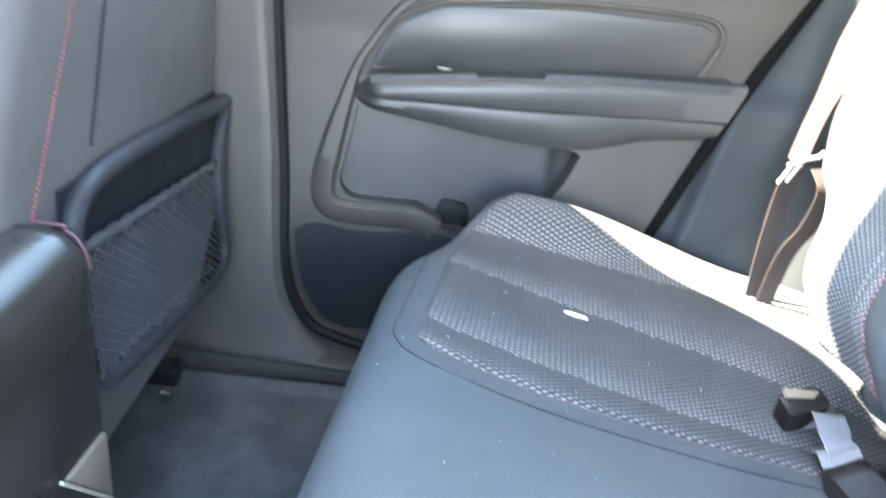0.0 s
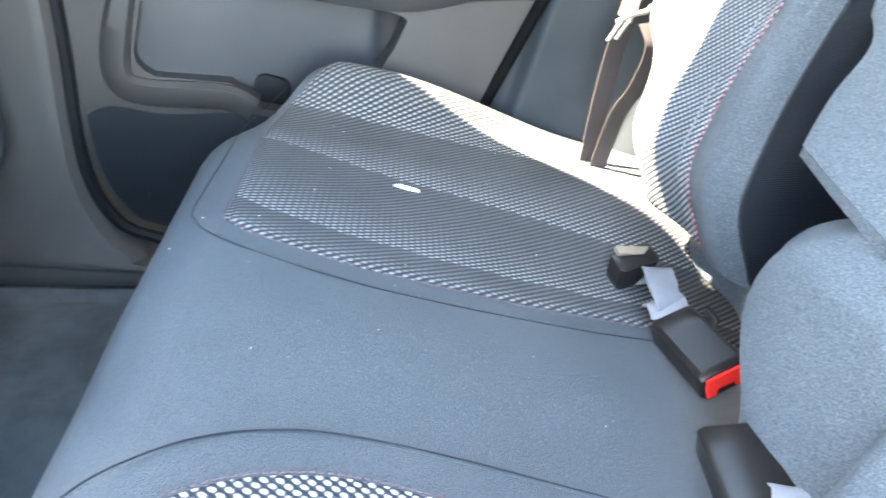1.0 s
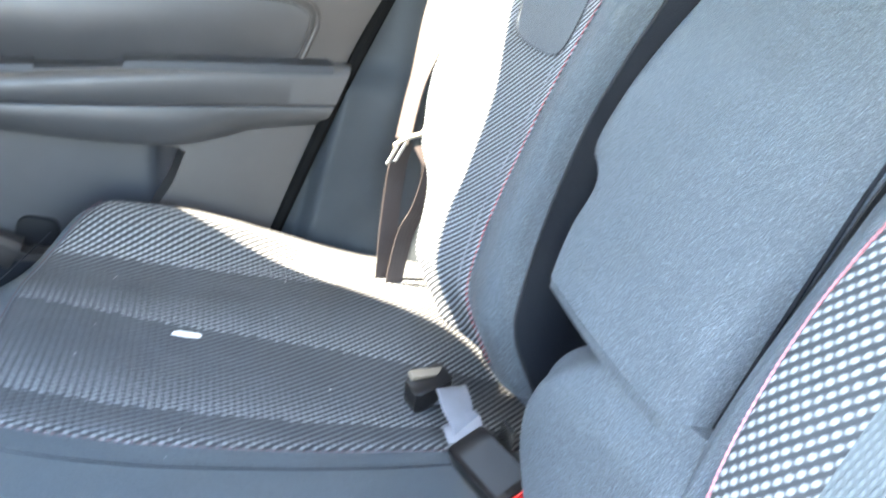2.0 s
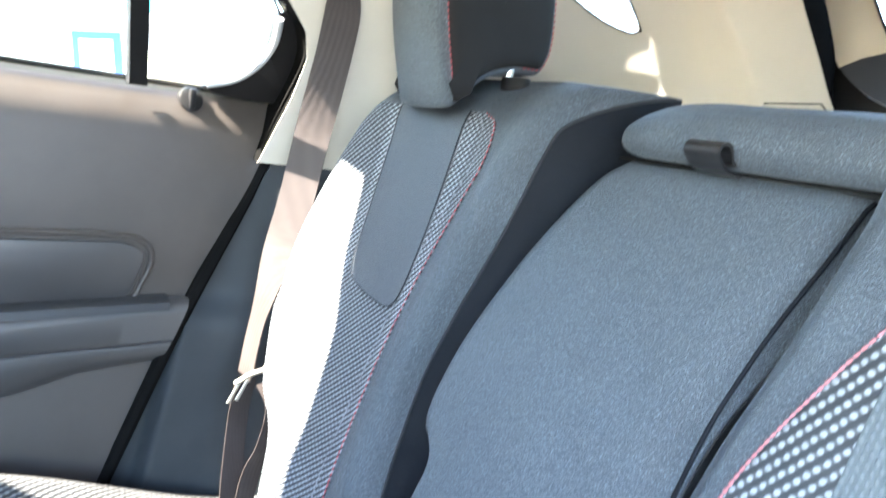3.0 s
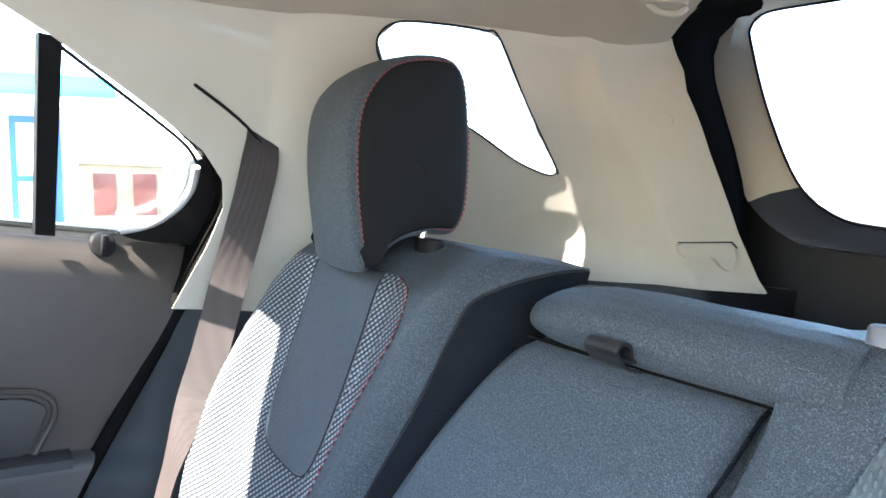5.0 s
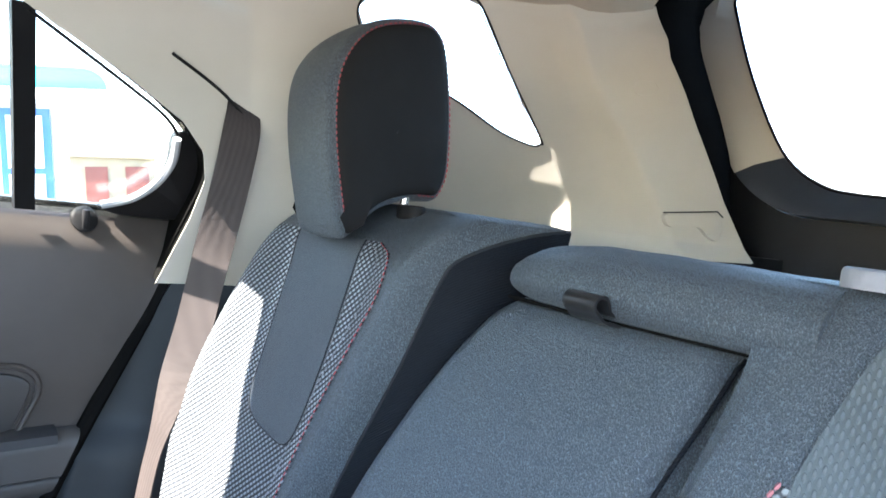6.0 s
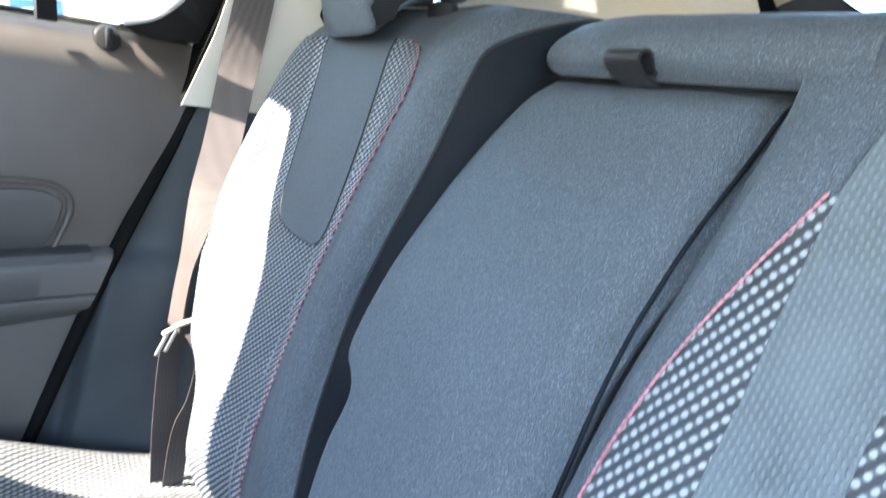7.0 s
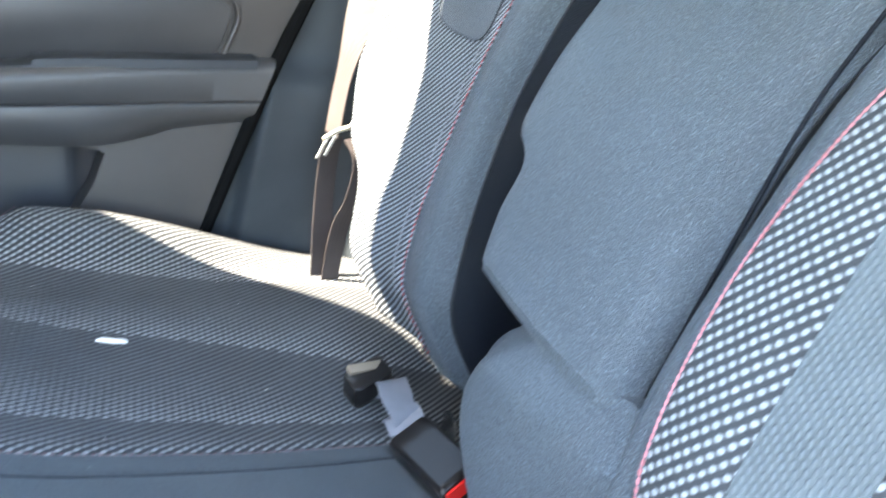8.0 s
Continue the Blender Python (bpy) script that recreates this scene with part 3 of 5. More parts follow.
    frame_top = path([(-0.42, 0, 1.182), (-0.3, 0, 1.176), (-0.2, 0, 1.17), (-0.1, 0, 1.165), (0.0, 0, 1.158), (0.07, 0, 1.143), (0.14, 0, 1.130), (0.22, 0, 1.128), (0.27, 0, 1.126)], 30)
    part("window_frame", tube([V(p.x, 1.090 - 0.75 * (p.z - 0.88), p.z + 0.004) for p in frame_top], 0.012), M_BLACK, door, "black door frame")
    pane = [V(x, 1.105 - 0.72 * (z - 0.88), z) for x, z in [(-0.36, 0.868), (0.58, 0.868), (0.585, 0.95), (0.54, 1.00), (0.34, 1.095), (0.20, 1.12), (0.05, 1.15), (-0.42, 1.18)]]
    pane_ob = part("pane", prism(pane, (0, 0.004, 0.0)), M_GLASS, door)
    pane_ob.visible_shadow = False
    strip = [V(-0.23 + 0.73 * k / 30, 1.125, 0.8780) for k in range(31)]
    part("weather_strip", tube(strip, 0.0035), M_FRAME, door, "black weather strip")
    # black gap between the door and the body
    zs = [0.90 - 0.61 * k / 40 for k in range(41)]
    part("rear_seal", tube([V(REAR_EDGE(z) + 0.006, 1.092 + 0.01 * smooth(z, 0.5, 0.9), z) for z in zs], 0.010, 8, 1.0), M_FRAME, door, "black rubber door seal")
    zs = [1.16 - 1.086 * k / 80 for k in range(81)]
    front = [V(FRONT_EDGE(z) - 0.006, 1.085 - 0.7 * max(z - 0.88, 0), z) for z in zs] + [V(x, 1.085, 0.062) for x in (-0.05, 0.0, 0.1, 0.2)]
    part("front_seal", tube(front, 0.010), M_BLACK, door, "black rubber door seal")


def build_pillars():
    edge = table((0.0, 0.50), (0.028, 0.20), (0.041, -0.085), (0.060, -0.132), (0.089, -0.168), (0.183, -0.206), (0.38, -0.214), (0.63, -0.228), (0.80, -0.234), (0.84, -0.244), (0.875, -0.310), (0.94, -0.332), (1.02, -0.334), (1.08, -0.334), (1.12, -0.336), (1.15, -0.345), (1.19, -0.375))
    zs = [0.0, 0.01, 0.02, 0.028, 0.034, 0.041, 0.05, 0.06, 0.075, 0.09, 0.12, 0.15, 0.2, 0.3, 0.4, 0.5, 0.6, 0.7, 0.8, 0.84, 0.86, 0.88, 0.91, 0.95, 1.03, 1.08, 1.10, 1.12, 1.135, 1.15, 1.17, 1.19]

    def face(u, v):
        z = zs[round(v * (len(zs) - 1))]
        e = edge(z)
        x = -0.75 + (e + 0.75) * u ** 0.6
        return V(x, 1.062 + 0.022 * smooth(e - x, 0.02, 0.0) - 0.02 * smooth(z, 0.12, 0.0) - 0.62 * max(z - 0.88, 0) + 0.02 * smooth(e - x, 0.08, 0.4), z)
    tagged(part("trim", slab(face, 40, len(zs) - 1, (0, 0.05, 0)), M_PILLAR), "dark grey plastic centre pillar and sill trim", "pillar trim", kind="structure")

    # dark lower trim behind the door
    def lower(u, v):
        z = 0.24 + 0.556 * v
        x0 = REAR_EDGE(z) + 0.013
        x = x0 + (0.86 - x0) * u
        y = 1.094 - 0.010 * smooth(u, 0.0, 0.25) - 0.06 * smooth(x, 0.5, 0.8) + 0.012 * math.sin(v * 3.0) * (1 - u) - 0.022 * smooth(x - 0.405 - 0.19 * (z - 0.30), 0.0, 0.018) * smooth(z, 0.60, 0.54) - 0.05 * smooth(z, 0.5, 0.24) * smooth(u, 0.2, 0.5)
        return V(x, y, z)
    tagged(part("trim", slab(lower, 90, 40, (0, 0.03, 0)), M_SIDE), "dark grey lower side trim beside the rear seat", "side trim", kind="structure")


def build_rear():
    # black luggage side, pale reveal and tailgate round the rear window
    gate = thing("tailgate", "closed tailgate with a large rear window and black and beige lining", "tailgate", kind="structure")
    plane = lambda y, z: V(1.30, y, z)
    half = [(0.492, 1.026), (0.560, 1.038), (0.622, 1.086), (0.687, 1.200), (0.730, 1.305), (0.736, 1.335), (0.715, 1.356), (0.640, 1.360), (0.492, 1.362)]
    ring = [(0.492, 0.985), (0.600, 0.992), (0.675, 1.040), (0.712, 1.112), (0.742, 1.176), (0.772, 1.242), (0.782, 1.281), (0.775, 1.313), (0.742, 1.345), (0.690, 1.368), (0.492, 1.385)]
    both = lambda side: [(p.x, p.y) for p in path([(a, b, 0) for a, b in side] + [(2 * MID - a, b, 0) for a, b in reversed(side)], 160, True)]
    hole = both(half)
    outer = resample(both(ring), 200)
    inner = inward(outer, hole, (MID, 1.18))
    rim = resample([(-0.22, 0.35), (1.08, 0.35), (1.05, 0.9), (0.98, 1.44), (-0.12, 1.44), (-0.19, 0.9)], 200)
    part("lining", ring_sheet(plane, rim, inward(rim, both(ring), (MID, 1.18)), 8, (0.03, 0, 0)), M_LINING, gate, "black tailgate lining")
    reveal = [[V(1.300, a, b) for a, b in outer], [V(1.277, a * 0.94 + c * 0.06, b * 0.94 + d * 0.06) for (a, b), (c, d) in zip(outer, inner)],
              [V(1.284, a * 0.5 + c * 0.5, b * 0.5 + d * 0.5) for (a, b), (c, d) in zip(outer, inner)], [V(1.318, c, d) for c, d in inner]]

    low = [i for i in range(200) if inner[i].y <= 1.11]
    for sgn in (1, -1):
        high = [i for i in range(200) if inner[i].y >= 1.074 and (inner[i].x - MID) * sgn >= -0.02]
        order = sorted(high, key=lambda i: math.atan2(outer[i].y - 1.18, (outer[i].x - MID) * sgn))
        part("reveal", loft([[r[i] for i in order] for r in reveal], False, False), M_BEIGE, gate, "pale beige window reveal")
    order = sorted(low, key=lambda i: outer[i].x)
    part("lower_reveal", loft([[r[i] + V(0.0015, 0, 0) for i in order] for r in reveal], False, False), M_GATE, gate, "satin black lower window reveal")
    part("seal", tube([plane(p.x, p.y) + V(0.014, 0, 0) for p in path([(a, b, 0) for a, b in hole + hole[:1]], 100)], 0.0025), M_BLACK, gate, "black window seal")
    pane = part("pane", prism([plane(a, b) + V(0.026, 0, 0) for a, b in hole], (0.003, 0, 0)), M_GLASS, gate)
    pane.visible_shadow = False

    band = table((0.2, 0.80), (0.90, 0.72), (1.037, 0.690), (1.112, 0.712), (1.176, 0.742), (1.242, 0.772), (1.281, 0.782), (1.313, 0.775), (1.342, 0.745), (1.37, 0.69))
    # body opening frame: black band between the pillar trim and the tailgate
    for side in (0, 1):
        zs = [0.2 + 1.17 * k / 40 for k in range(41)]
        edge = table((0.2, 1.28), (0.893, 1.245), (0.991, 1.174), (1.079, 1.108), (1.172, 1.055), (1.240, 1.032), (1.275, 1.055), (1.36, 1.18))
        rings = []
        for z in zs:
            x = edge(z) - 0.006
            y = (side_y(min(x, 1.26), min(max(z, 0.86), 1.24)) + 0.012) * (1 - smooth(z, 1.235, 1.275)) + (0.62 + 0.66 * (z - 1.13)) * smooth(z, 1.235, 1.275)
            q = Vector((1.298, band(z)))
            ring = [V(x, y, z), V(x + 0.02, y - 0.006, z), V(x * 0.65 + q.x * 0.35, y * 0.65 + q.y * 0.35 - 0.022, z), V(x * 0.3 + q.x * 0.7, y * 0.3 + q.y * 0.7 - 0.014, z), V(q.x, q.y, z), V(q.x, q.y + 0.16, z), V(x, y + 0.16, z)]
            rings.append([V(p.x, p.y if side == 0 else 2 * MID - p.y, p.z) for p in ring])
        tagged(part("trim", loft(rings), M_FRAME), "black tailgate opening frame", "opening frame", kind="structure")

    def cross(u, v):
        y = MID + 0.31 * (2 * u - 1)
        x0 = REAR_ROOF(abs(y - MID)) - 0.006
        lift = 1.258 - 0.014 * smooth(abs(y - MID), 0.12, 0.26)
        if v < 0.15:
            return V(x0 - 0.06 * (1 - v / 0.15), y, lift + 0.012 * (1 - v / 0.15))
        w = (v - 0.15) / 0.85
        return V(x0 + (1.285 - x0) * w, y, lift + 0.125 * w ** 0.8)
    tagged(part("trim", slab(cross, 30, 20, (0, 0, 0.03)), M_FRAME), "black rear roof edge frame", "opening frame", kind="structure")
    tagged(part("luggage_floor", box((0.75, -0.25, 0.26), (1.45, 1.1, 0.30), 0.01), M_CARPET), "black carpeted luggage floor", "luggage floor", kind="structure")

    def luggage(u, v):
        x, z = 0.80 + 0.498 * u, 0.28 + 0.64 * v
        return V(x, side_y(x, 0.87) + 0.014 - 0.02 * math.sin(u * 3.1) * (1 - v), z)
    side = slab(luggage, 24, 16, (0, 0.02, 0))
    near = mirrored(side)
    tagged(part("trim", side, M_LINING), "black luggage side lining", "side lining", kind="structure")
    tagged(part("trim", near, M_LINING), "black luggage side lining of the near side", "side lining", kind="structure")


def build_closing():
    """Plain parts out of view that close the car, some added or enlarged to block light: near side with its open door,
    outer skin, bulkhead and windscreen frame.
    """
    def wall(name, lo, hi, mat, label, cat):
        tagged(part(name, box(lo, hi, 0.01), mat), label, cat, kind="structure")
    # unseen wall reaching into the doorway to darken the near backrest
    wall("wall_near_rear", (0.40, -0.30, 0.0), (1.4, -0.26, 1.16), M_DARK, "unseen dark near rear wall narrowing the doorway's light", "side lining")
    # added higher than a sill, to keep low light off the lower pad
    wall("wall_near_low_block", (-0.30, -0.31, 0.0), (0.40, -0.27, 0.36), M_DARK, "unseen dark low wall blocking light in the near doorway", "sill")
    wall("wall_near_front", (-1.6, -0.30, 0.0), (-0.30, -0.26, 0.86), M_DARK, "dark near front door lining", "side lining")
    wall("wall_near_pillar", (-0.42, -0.28, 0.86), (-0.30, -0.10, 1.16), M_DARK, "dark near centre pillar", "pillar")
    # unseen wall covers the front window's height, so no sun reaches the floor
    wall("wall_far_front", (-1.6, 1.16, 0.0), (-0.60, 1.20, 1.22), M_DARK, "unseen dark far front wall blocking sun at window height", "side lining")
    # deep unseen bar added to stop sun rays towards the floor
    wall("wall_far_sun_block", (-1.6, 0.86, 1.07), (-0.62, 1.2, 1.19), M_DARK, "unseen dark far front bar blocking the sun", "roof rail")
    wall("wall_front", (-1.66, -0.30, 0.0), (-1.60, 1.20, 0.82), M_DARK, "dark dashboard bulkhead", "bulkhead")
    wall("wall_far_skin", (-0.3, 1.175, -0.02), (1.3, 1.20, 0.86), M_DARK, "painted outer side of the car body", "body side")
    # roof skin over the headliner
    def skin(u, v):
        x, s = -1.40 + 2.325 * u, 2 * v - 1
        yj = JOINT(x) + 0.008 + 0.035 * smooth(x, 0.30, 0.42) * (1 - smooth(x, 0.56, 0.66)) - 0.02 * smooth(x, 0.60, 0.68) * (1 - smooth(x, 0.80, 0.86))
        return V(x, MID + s * (yj - MID), JOINT_Z(x) + 0.02 + (0.19 - 0.0) * (1 - abs(s) ** 3.0) * 0.6)
    tagged(part("roof", slab(skin, 30, 30, (0, 0, 0.02)), M_DARK), "painted car roof skin", "car roof", kind="structure")


build_floor()
build_ceiling()
build_side_trim()
build_door()
build_pillars()
build_rear()
build_closing()


# ---- rear seat cushions ----
def cushion_z(x, y):
    inner, outer = 0.366 - 0.27 * x, 0.352 - 0.095 * x
    w = smooth(y, 0.60, 0.92)
    bolster = 0.060 * math.exp(-((min(y, 1.03) - 1.03) / 0.055) ** 2) * (1 - smooth(x, 0.18, 0.56)) * (0.35 + 0.65 * smooth(x, 0.02, 0.16))
    dish = -0.008 * math.sin(min(max((y - 0.66) / 0.28, 0), 1) * math.pi) * smooth(x, 0.05, 0.2)
    near = -0.010 * smooth(y, 0.56, 0.42)
    return inner * (1 - w) + outer * w + bolster + dish + near


def front_x(y):
    return -0.088 + 0.115 * (y - 0.43) + 0.11 * smooth(y, 0.84, 1.06) ** 1.5


bench = thing("rear_bench_seat", "charcoal cloth rear bench seat with red stitching, backrests upright", "car seat")
Y0, Y1 = -0.20, 1.055


def cushion_face(u, v):
    y = Y0 + (Y1 - Y0) * u
    f = front_x(y)
    ease = 0.012 * (1 - smooth(y - Y0, 0.0, 0.014)) + 0.045 * (1 - smooth(Y1 - y, 0.0, 0.032)) ** 2
    zt = cushion_z(f + 0.09, y)
    prof = [(f + 0.05, 0.05), (f + 0.018, 0.15), (f, 0.235), (f + 0.004, 0.285), (f + 0.026, zt - 0.020), (f + 0.060, zt - 0.003), (f + 0.10, cushion_z(f + 0.10, y))]
    s = v * 40
    if s <= 12:
        t = s / 12 * 5
        i = min(int(t), 4)
        k = t - i
        a, p, c, e = [V(*prof[n], 0) for n in (max(i - 1, 0), i, i + 1, i + 2)]
        q = 0.5 * (2 * p + (c - a) * k + (2 * a - 5 * p + 4 * c - e) * k * k + (3 * p - a - 3 * c + e) * k**3)
        x, z = q.x, q.y
    else:
        t = (s - 12) / 28
        x = f + 0.060 + (0.66 - f - 0.060) * t
        z = cushion_z(x, y) - 0.003 * (1 - smooth(t, 0, 0.08))
    crumple = 0.0012 * noise.noise((x * 14, y * 14, 5))
    return V(x, y, z - ease + crumple)


seat_far = seat_near = part("cushion", slab(lambda u, v: cushion_face(1 - (1 - u) ** 1.5, v), 110, 60, (0.02, 0, -0.10)), M_CLOTH_FLAT, bench)

STITCH = table((0.010, 0.665), (0.015, 0.651), (0.043, 0.632), (0.10, 0.622), (0.174, 0.618), (0.295, 0.621), (0.40, 0.630), (0.50, 0.640), (0.60, 0.645))
INSERT_FRONT = table((0.62, 0.020), (0.654, 0.016), (0.70, 0.022), (0.778, 0.033), (0.88, 0.048), (0.93, 0.062), (0.98, 0.088), (1.04, 0.145))


def insert_far(u, v):
    # the front edge follows the seat's front, the inner edge the stitched line
    x = 0.016 + (0.645 - 0.016) * v
    y = STITCH(x) + (1.050 - STITCH(x)) * u
    x = x + (INSERT_FRONT(y) - 0.016) * (1 - v) ** 2
    edge = min(u * 0.4, (1 - u) * 0.4, v * 0.5)
    return V(x, y, cushion_z(x, y) + 0.0025 - 0.003 * (1 - smooth(edge, 0, 0.010)) - 0.045 * (1 - smooth(Y1 - y, 0.0, 0.032)) ** 2)


def band_phase(x, y):
    """Counts up by one at each woven band of the cushion insert, from the stitched edge outward."""
    u = (y - STITCH(x)) / (1.050 - STITCH(x))
    edges = (-0.30, 0.0, 0.135 - 0.12 * x, 0.590 - 0.55 * x, 0.82 - 0.30 * x, 1.45)
    k = max(i for i in range(5) if edges[i] <= u)
    return k + (u - edges[k]) / (edges[k + 1] - edges[k])


insert_ob = part("knit_insert", slab(insert_far, 90, 60, (0, 0, -0.006)), M_DOTS_SEAT, seat_far, "dark knit insert with pale stitches")
phase_map = insert_ob.data.uv_layers.new(name="bands")
for poly in insert_ob.data.polygons:
    low = math.floor(min(band_phase(*insert_ob.data.vertices[i].co[:2]) for i in poly.vertices) + 1e-4)
    for loop in poly.loop_indices:
        q = insert_ob.data.vertices[insert_ob.data.loops[loop].vertex_index].co
        phase_map.data[loop].uv = (min(band_phase(q.x, q.y), low + 0.999), q.x)
line = [insert_far(0.0, k / 60) + V(0, -0.001, 0.003) for k in range(61)]
edge_line = [insert_far(k / 40, 0.0) + V(-0.001, 0, 0.003) for k in range(40, 0, -1)]
part("red_stitching", stitches(edge_line + line, 0.0062, 0.0042, 0.0006), M_THREAD_DULL, seat_far, "fine dull red stitching")


def on_cushion(x, y, lift=0.0):
    return V(x, y, cushion_z(x, y) + lift)


# near cushion: arched seam and dotted insert
arch = path([on_cushion(x, y, 0.0008) for x, y in ((-0.075, 0.24), (-0.06, 0.300), (-0.044, 0.334), (-0.02, 0.360), (0.014, 0.384), (0.056, 0.400), (0.106, 0.407), (0.188, 0.402), (0.307, 0.386), (0.50, 0.36))], 80)
part("seam", tube(arch, 0.0007), M_GREYTHREAD, seat_near, "dark piped seam")
part("seam_stitching", stitches([p + V(0, -0.004, 0.0005) for p in arch], 0.005, 0.0035, 0.0005), M_CLOTH, seat_near)
NEAR_IN = table((0.0, 0.334), (0.034, 0.353), (0.074, 0.364), (0.110, 0.367), (0.156, 0.362), (0.30, 0.34), (0.50, 0.32))


def insert_near(u, v):
    x = 0.0 + 0.50 * v
    y = NEAR_IN(x) * (1 - u) + 0.02 * u
    return V(x, y, cushion_z(x, y) + 0.002)


part("dotted_insert", slab(insert_near, 40, 40, (0, 0, -0.006)), knit("near cushion knit", rgb(0.035, 0.038, 0.045), rgb(0.55, 0.57, 0.60), (1, 0), (-0.0040, 0.0050), (-0.0050, -0.0048), 0.38, 0.28, 1.0, 0.05), seat_near, "bold dotted knit insert")
part("red_stitching", stitches([insert_near(0, k / 50) + V(0, 0.001, 0.002) for k in range(51)], 0.0062, 0.0042, 0.0007), M_THREAD_DULL, seat_near, "fine red stitching")

# the sewn seam round the far seat's insert
SEAM = table((-0.012, 0.640), (-0.004, 0.622), (0.02, 0.609), (0.068, 0.598), (0.12, 0.592), (0.171, 0.590), (0.29, 0.596), (0.40, 0.607), (0.50, 0.622))
seam_pts = [V(x, y, cushion_z(x, y) + 0.0004 - (0.004 if y < 0.7 and x < 0 else 0.0025)) for x, y in [(INSERT_FRONT(1.0 - 0.34 * k / 30) - 0.028, 1.0 - 0.34 * k / 30) for k in range(31)]]
seam_pts += [on_cushion(-0.011 + 0.511 * k / 60, SEAM(-0.011 + 0.511 * k / 60), 0.0004) for k in range(61)]
part("seam", tube(seam_pts, 0.0006), M_GREYTHREAD, seat_far, "dark sewn seam")
part("seam_stitching", stitches([p + V(0, 0.0035, 0.0008) for p in seam_pts[31:]], 0.005, 0.0035, 0.0005), M_CLOTH, seat_far)


# ---- backrests ----
def back_x(z):
    return 0.575 + 0.26 * (z - 0.676)


IN_EDGE = table((0.24, 0.60), (0.35, 0.602), (0.466, 0.622), (0.55, 0.640), (0.624, 0.646), (0.69, 0.634), (0.78, 0.608), (0.85, 0.594), (0.90, 0.580), (0.93, 0.57))
OUT_EDGE = table((0.24, 0.83), (0.36, 0.838), (0.40, 0.846), (0.47, 0.862), (0.50, 0.885), (0.53, 0.940), (0.60, 0.995), (0.66, 1.008), (0.75, 0.988), (0.85, 0.948), (0.90, 0.915), (0.93, 0.885))


def far_face(y, z):
    """x of the far backrest's face."""
    a, b = IN_EDGE(z), OUT_EDGE(z)
    inner = -0.012 * math.exp(-((y - a - 0.035) / 0.03) ** 2)
    outer = -0.014 * math.exp(-((b - 0.05 - y) / 0.04) ** 2)
    rim = 0.016 * (1 - smooth(y - a, 0.0, 0.016)) ** 1.5 + 0.030 * (1 - smooth(b - y, 0.0, 0.04)) ** 1.5
    lumbar = -0.012 * math.exp(-((z - 0.47) / 0.10) ** 2) + 0.080 * smooth(z, 0.43, 0.27) + 0.075 * smooth(z, 0.328, 0.286)
    top = 0.065 - math.sqrt(max(0.065**2 - max(z - 0.870, 0) ** 2, 0)) if z > 0.870 else 0.0
    return back_x(z) + inner + outer + rim + lumbar + top


def far_ring(z, m=26):
    a, b = IN_EDGE(z), OUT_EDGE(z)
    xb = 0.72 + 0.10 * (z - 0.676) if z > 0.5 else 0.66 + 0.10 * (z - 0.3)
    wall = 0.530 + 0.05 * smooth(z, 0.75, 0.4)
    face = [V(far_face(a + (b - a) * (0.5 - 0.5 * math.cos(math.pi * k / m)), z), a + (b - a) * (0.5 - 0.5 * math.cos(math.pi * k / m)), z) for k in range(m + 1)]
    side = [V(face[0].x + (xb - face[0].x) * t, a + (wall - a) * t ** 0.7, z) for t in (0.95, 0.75, 0.55, 0.35, 0.2, 0.08)]
    outer = [V(face[-1].x + (xb - face[-1].x) * t, b + 0.006 * math.sin(t * math.pi), z) for t in (0.15, 0.4, 0.7, 0.95)]
    return side + face + outer + [V(xb + 0.01, b - 0.02, z), V(xb + 0.01, wall + 0.02, z)]


zs = [0.24 + 0.63 * k / 44 for k in range(45)] + [0.882, 0.893, 0.903, 0.912, 0.919, 0.925, 0.929]
rings = [far_ring(z) for z in zs]
cap = rings[-1]
mid_cap = sum(cap, Vector()) / len(cap)
rings.append([p.lerp(mid_cap, 0.15) + V(0, 0, 0.003) for p in cap])
rings.append([p.lerp(mid_cap, 0.6) + V(0, 0, 0.004) for p in cap])
backrest_far = part("single_backrest", loft(rings), M_CLOTH, bench, "charcoal cloth backrest with knitted and smooth panels")

# black mesh side band, laid on the inboard flank
def band_start(z):
    """How far back the seam of the side band lies at height z: on the edge of the face, then over to the rear corner."""
    return 1 - math.sqrt(max(1 - (max(z - 0.880, 0.0) / 0.0475) ** 2, 0.0))


def flank_point(z, t, lift=0.0):
    r = far_ring(z)
    pts = [r[6]] + [r[k] for k in (5, 4, 3, 2, 1, 0)]
    ts = (0.0, 0.08, 0.2, 0.35, 0.55, 0.75, 0.95)
    i = max(k for k in range(6) if ts[k] <= t + 1e-9)
    p = pts[i].lerp(pts[i + 1], min((t - ts[i]) / (ts[i + 1] - ts[i]), 1.0))
    return p + V(-0.5, -0.85, 0) * lift


band_z = [0.26 + 0.62 * k / 60 for k in range(61)] + [0.880 + 0.047 * math.sin(math.pi / 2 * k / 16) for k in range(1, 17)]


def side_band(u, v):
    z = band_z[round(v * 76)]
    return flank_point(z, band_start(z) + (0.95 - band_start(z)) * u, 0.0026)


part("side_band", slab(side_band, 16, 76, (0.006, 0.008, 0)), M_MESHSIDE, backrest_far, "black ribbed mesh side band")
part("side_piping", tube([flank_point(z, min(band_start(z), 0.95), 0.0030) for z in band_z], 0.0016), M_GREYTHREAD, backrest_far, "dark piping")

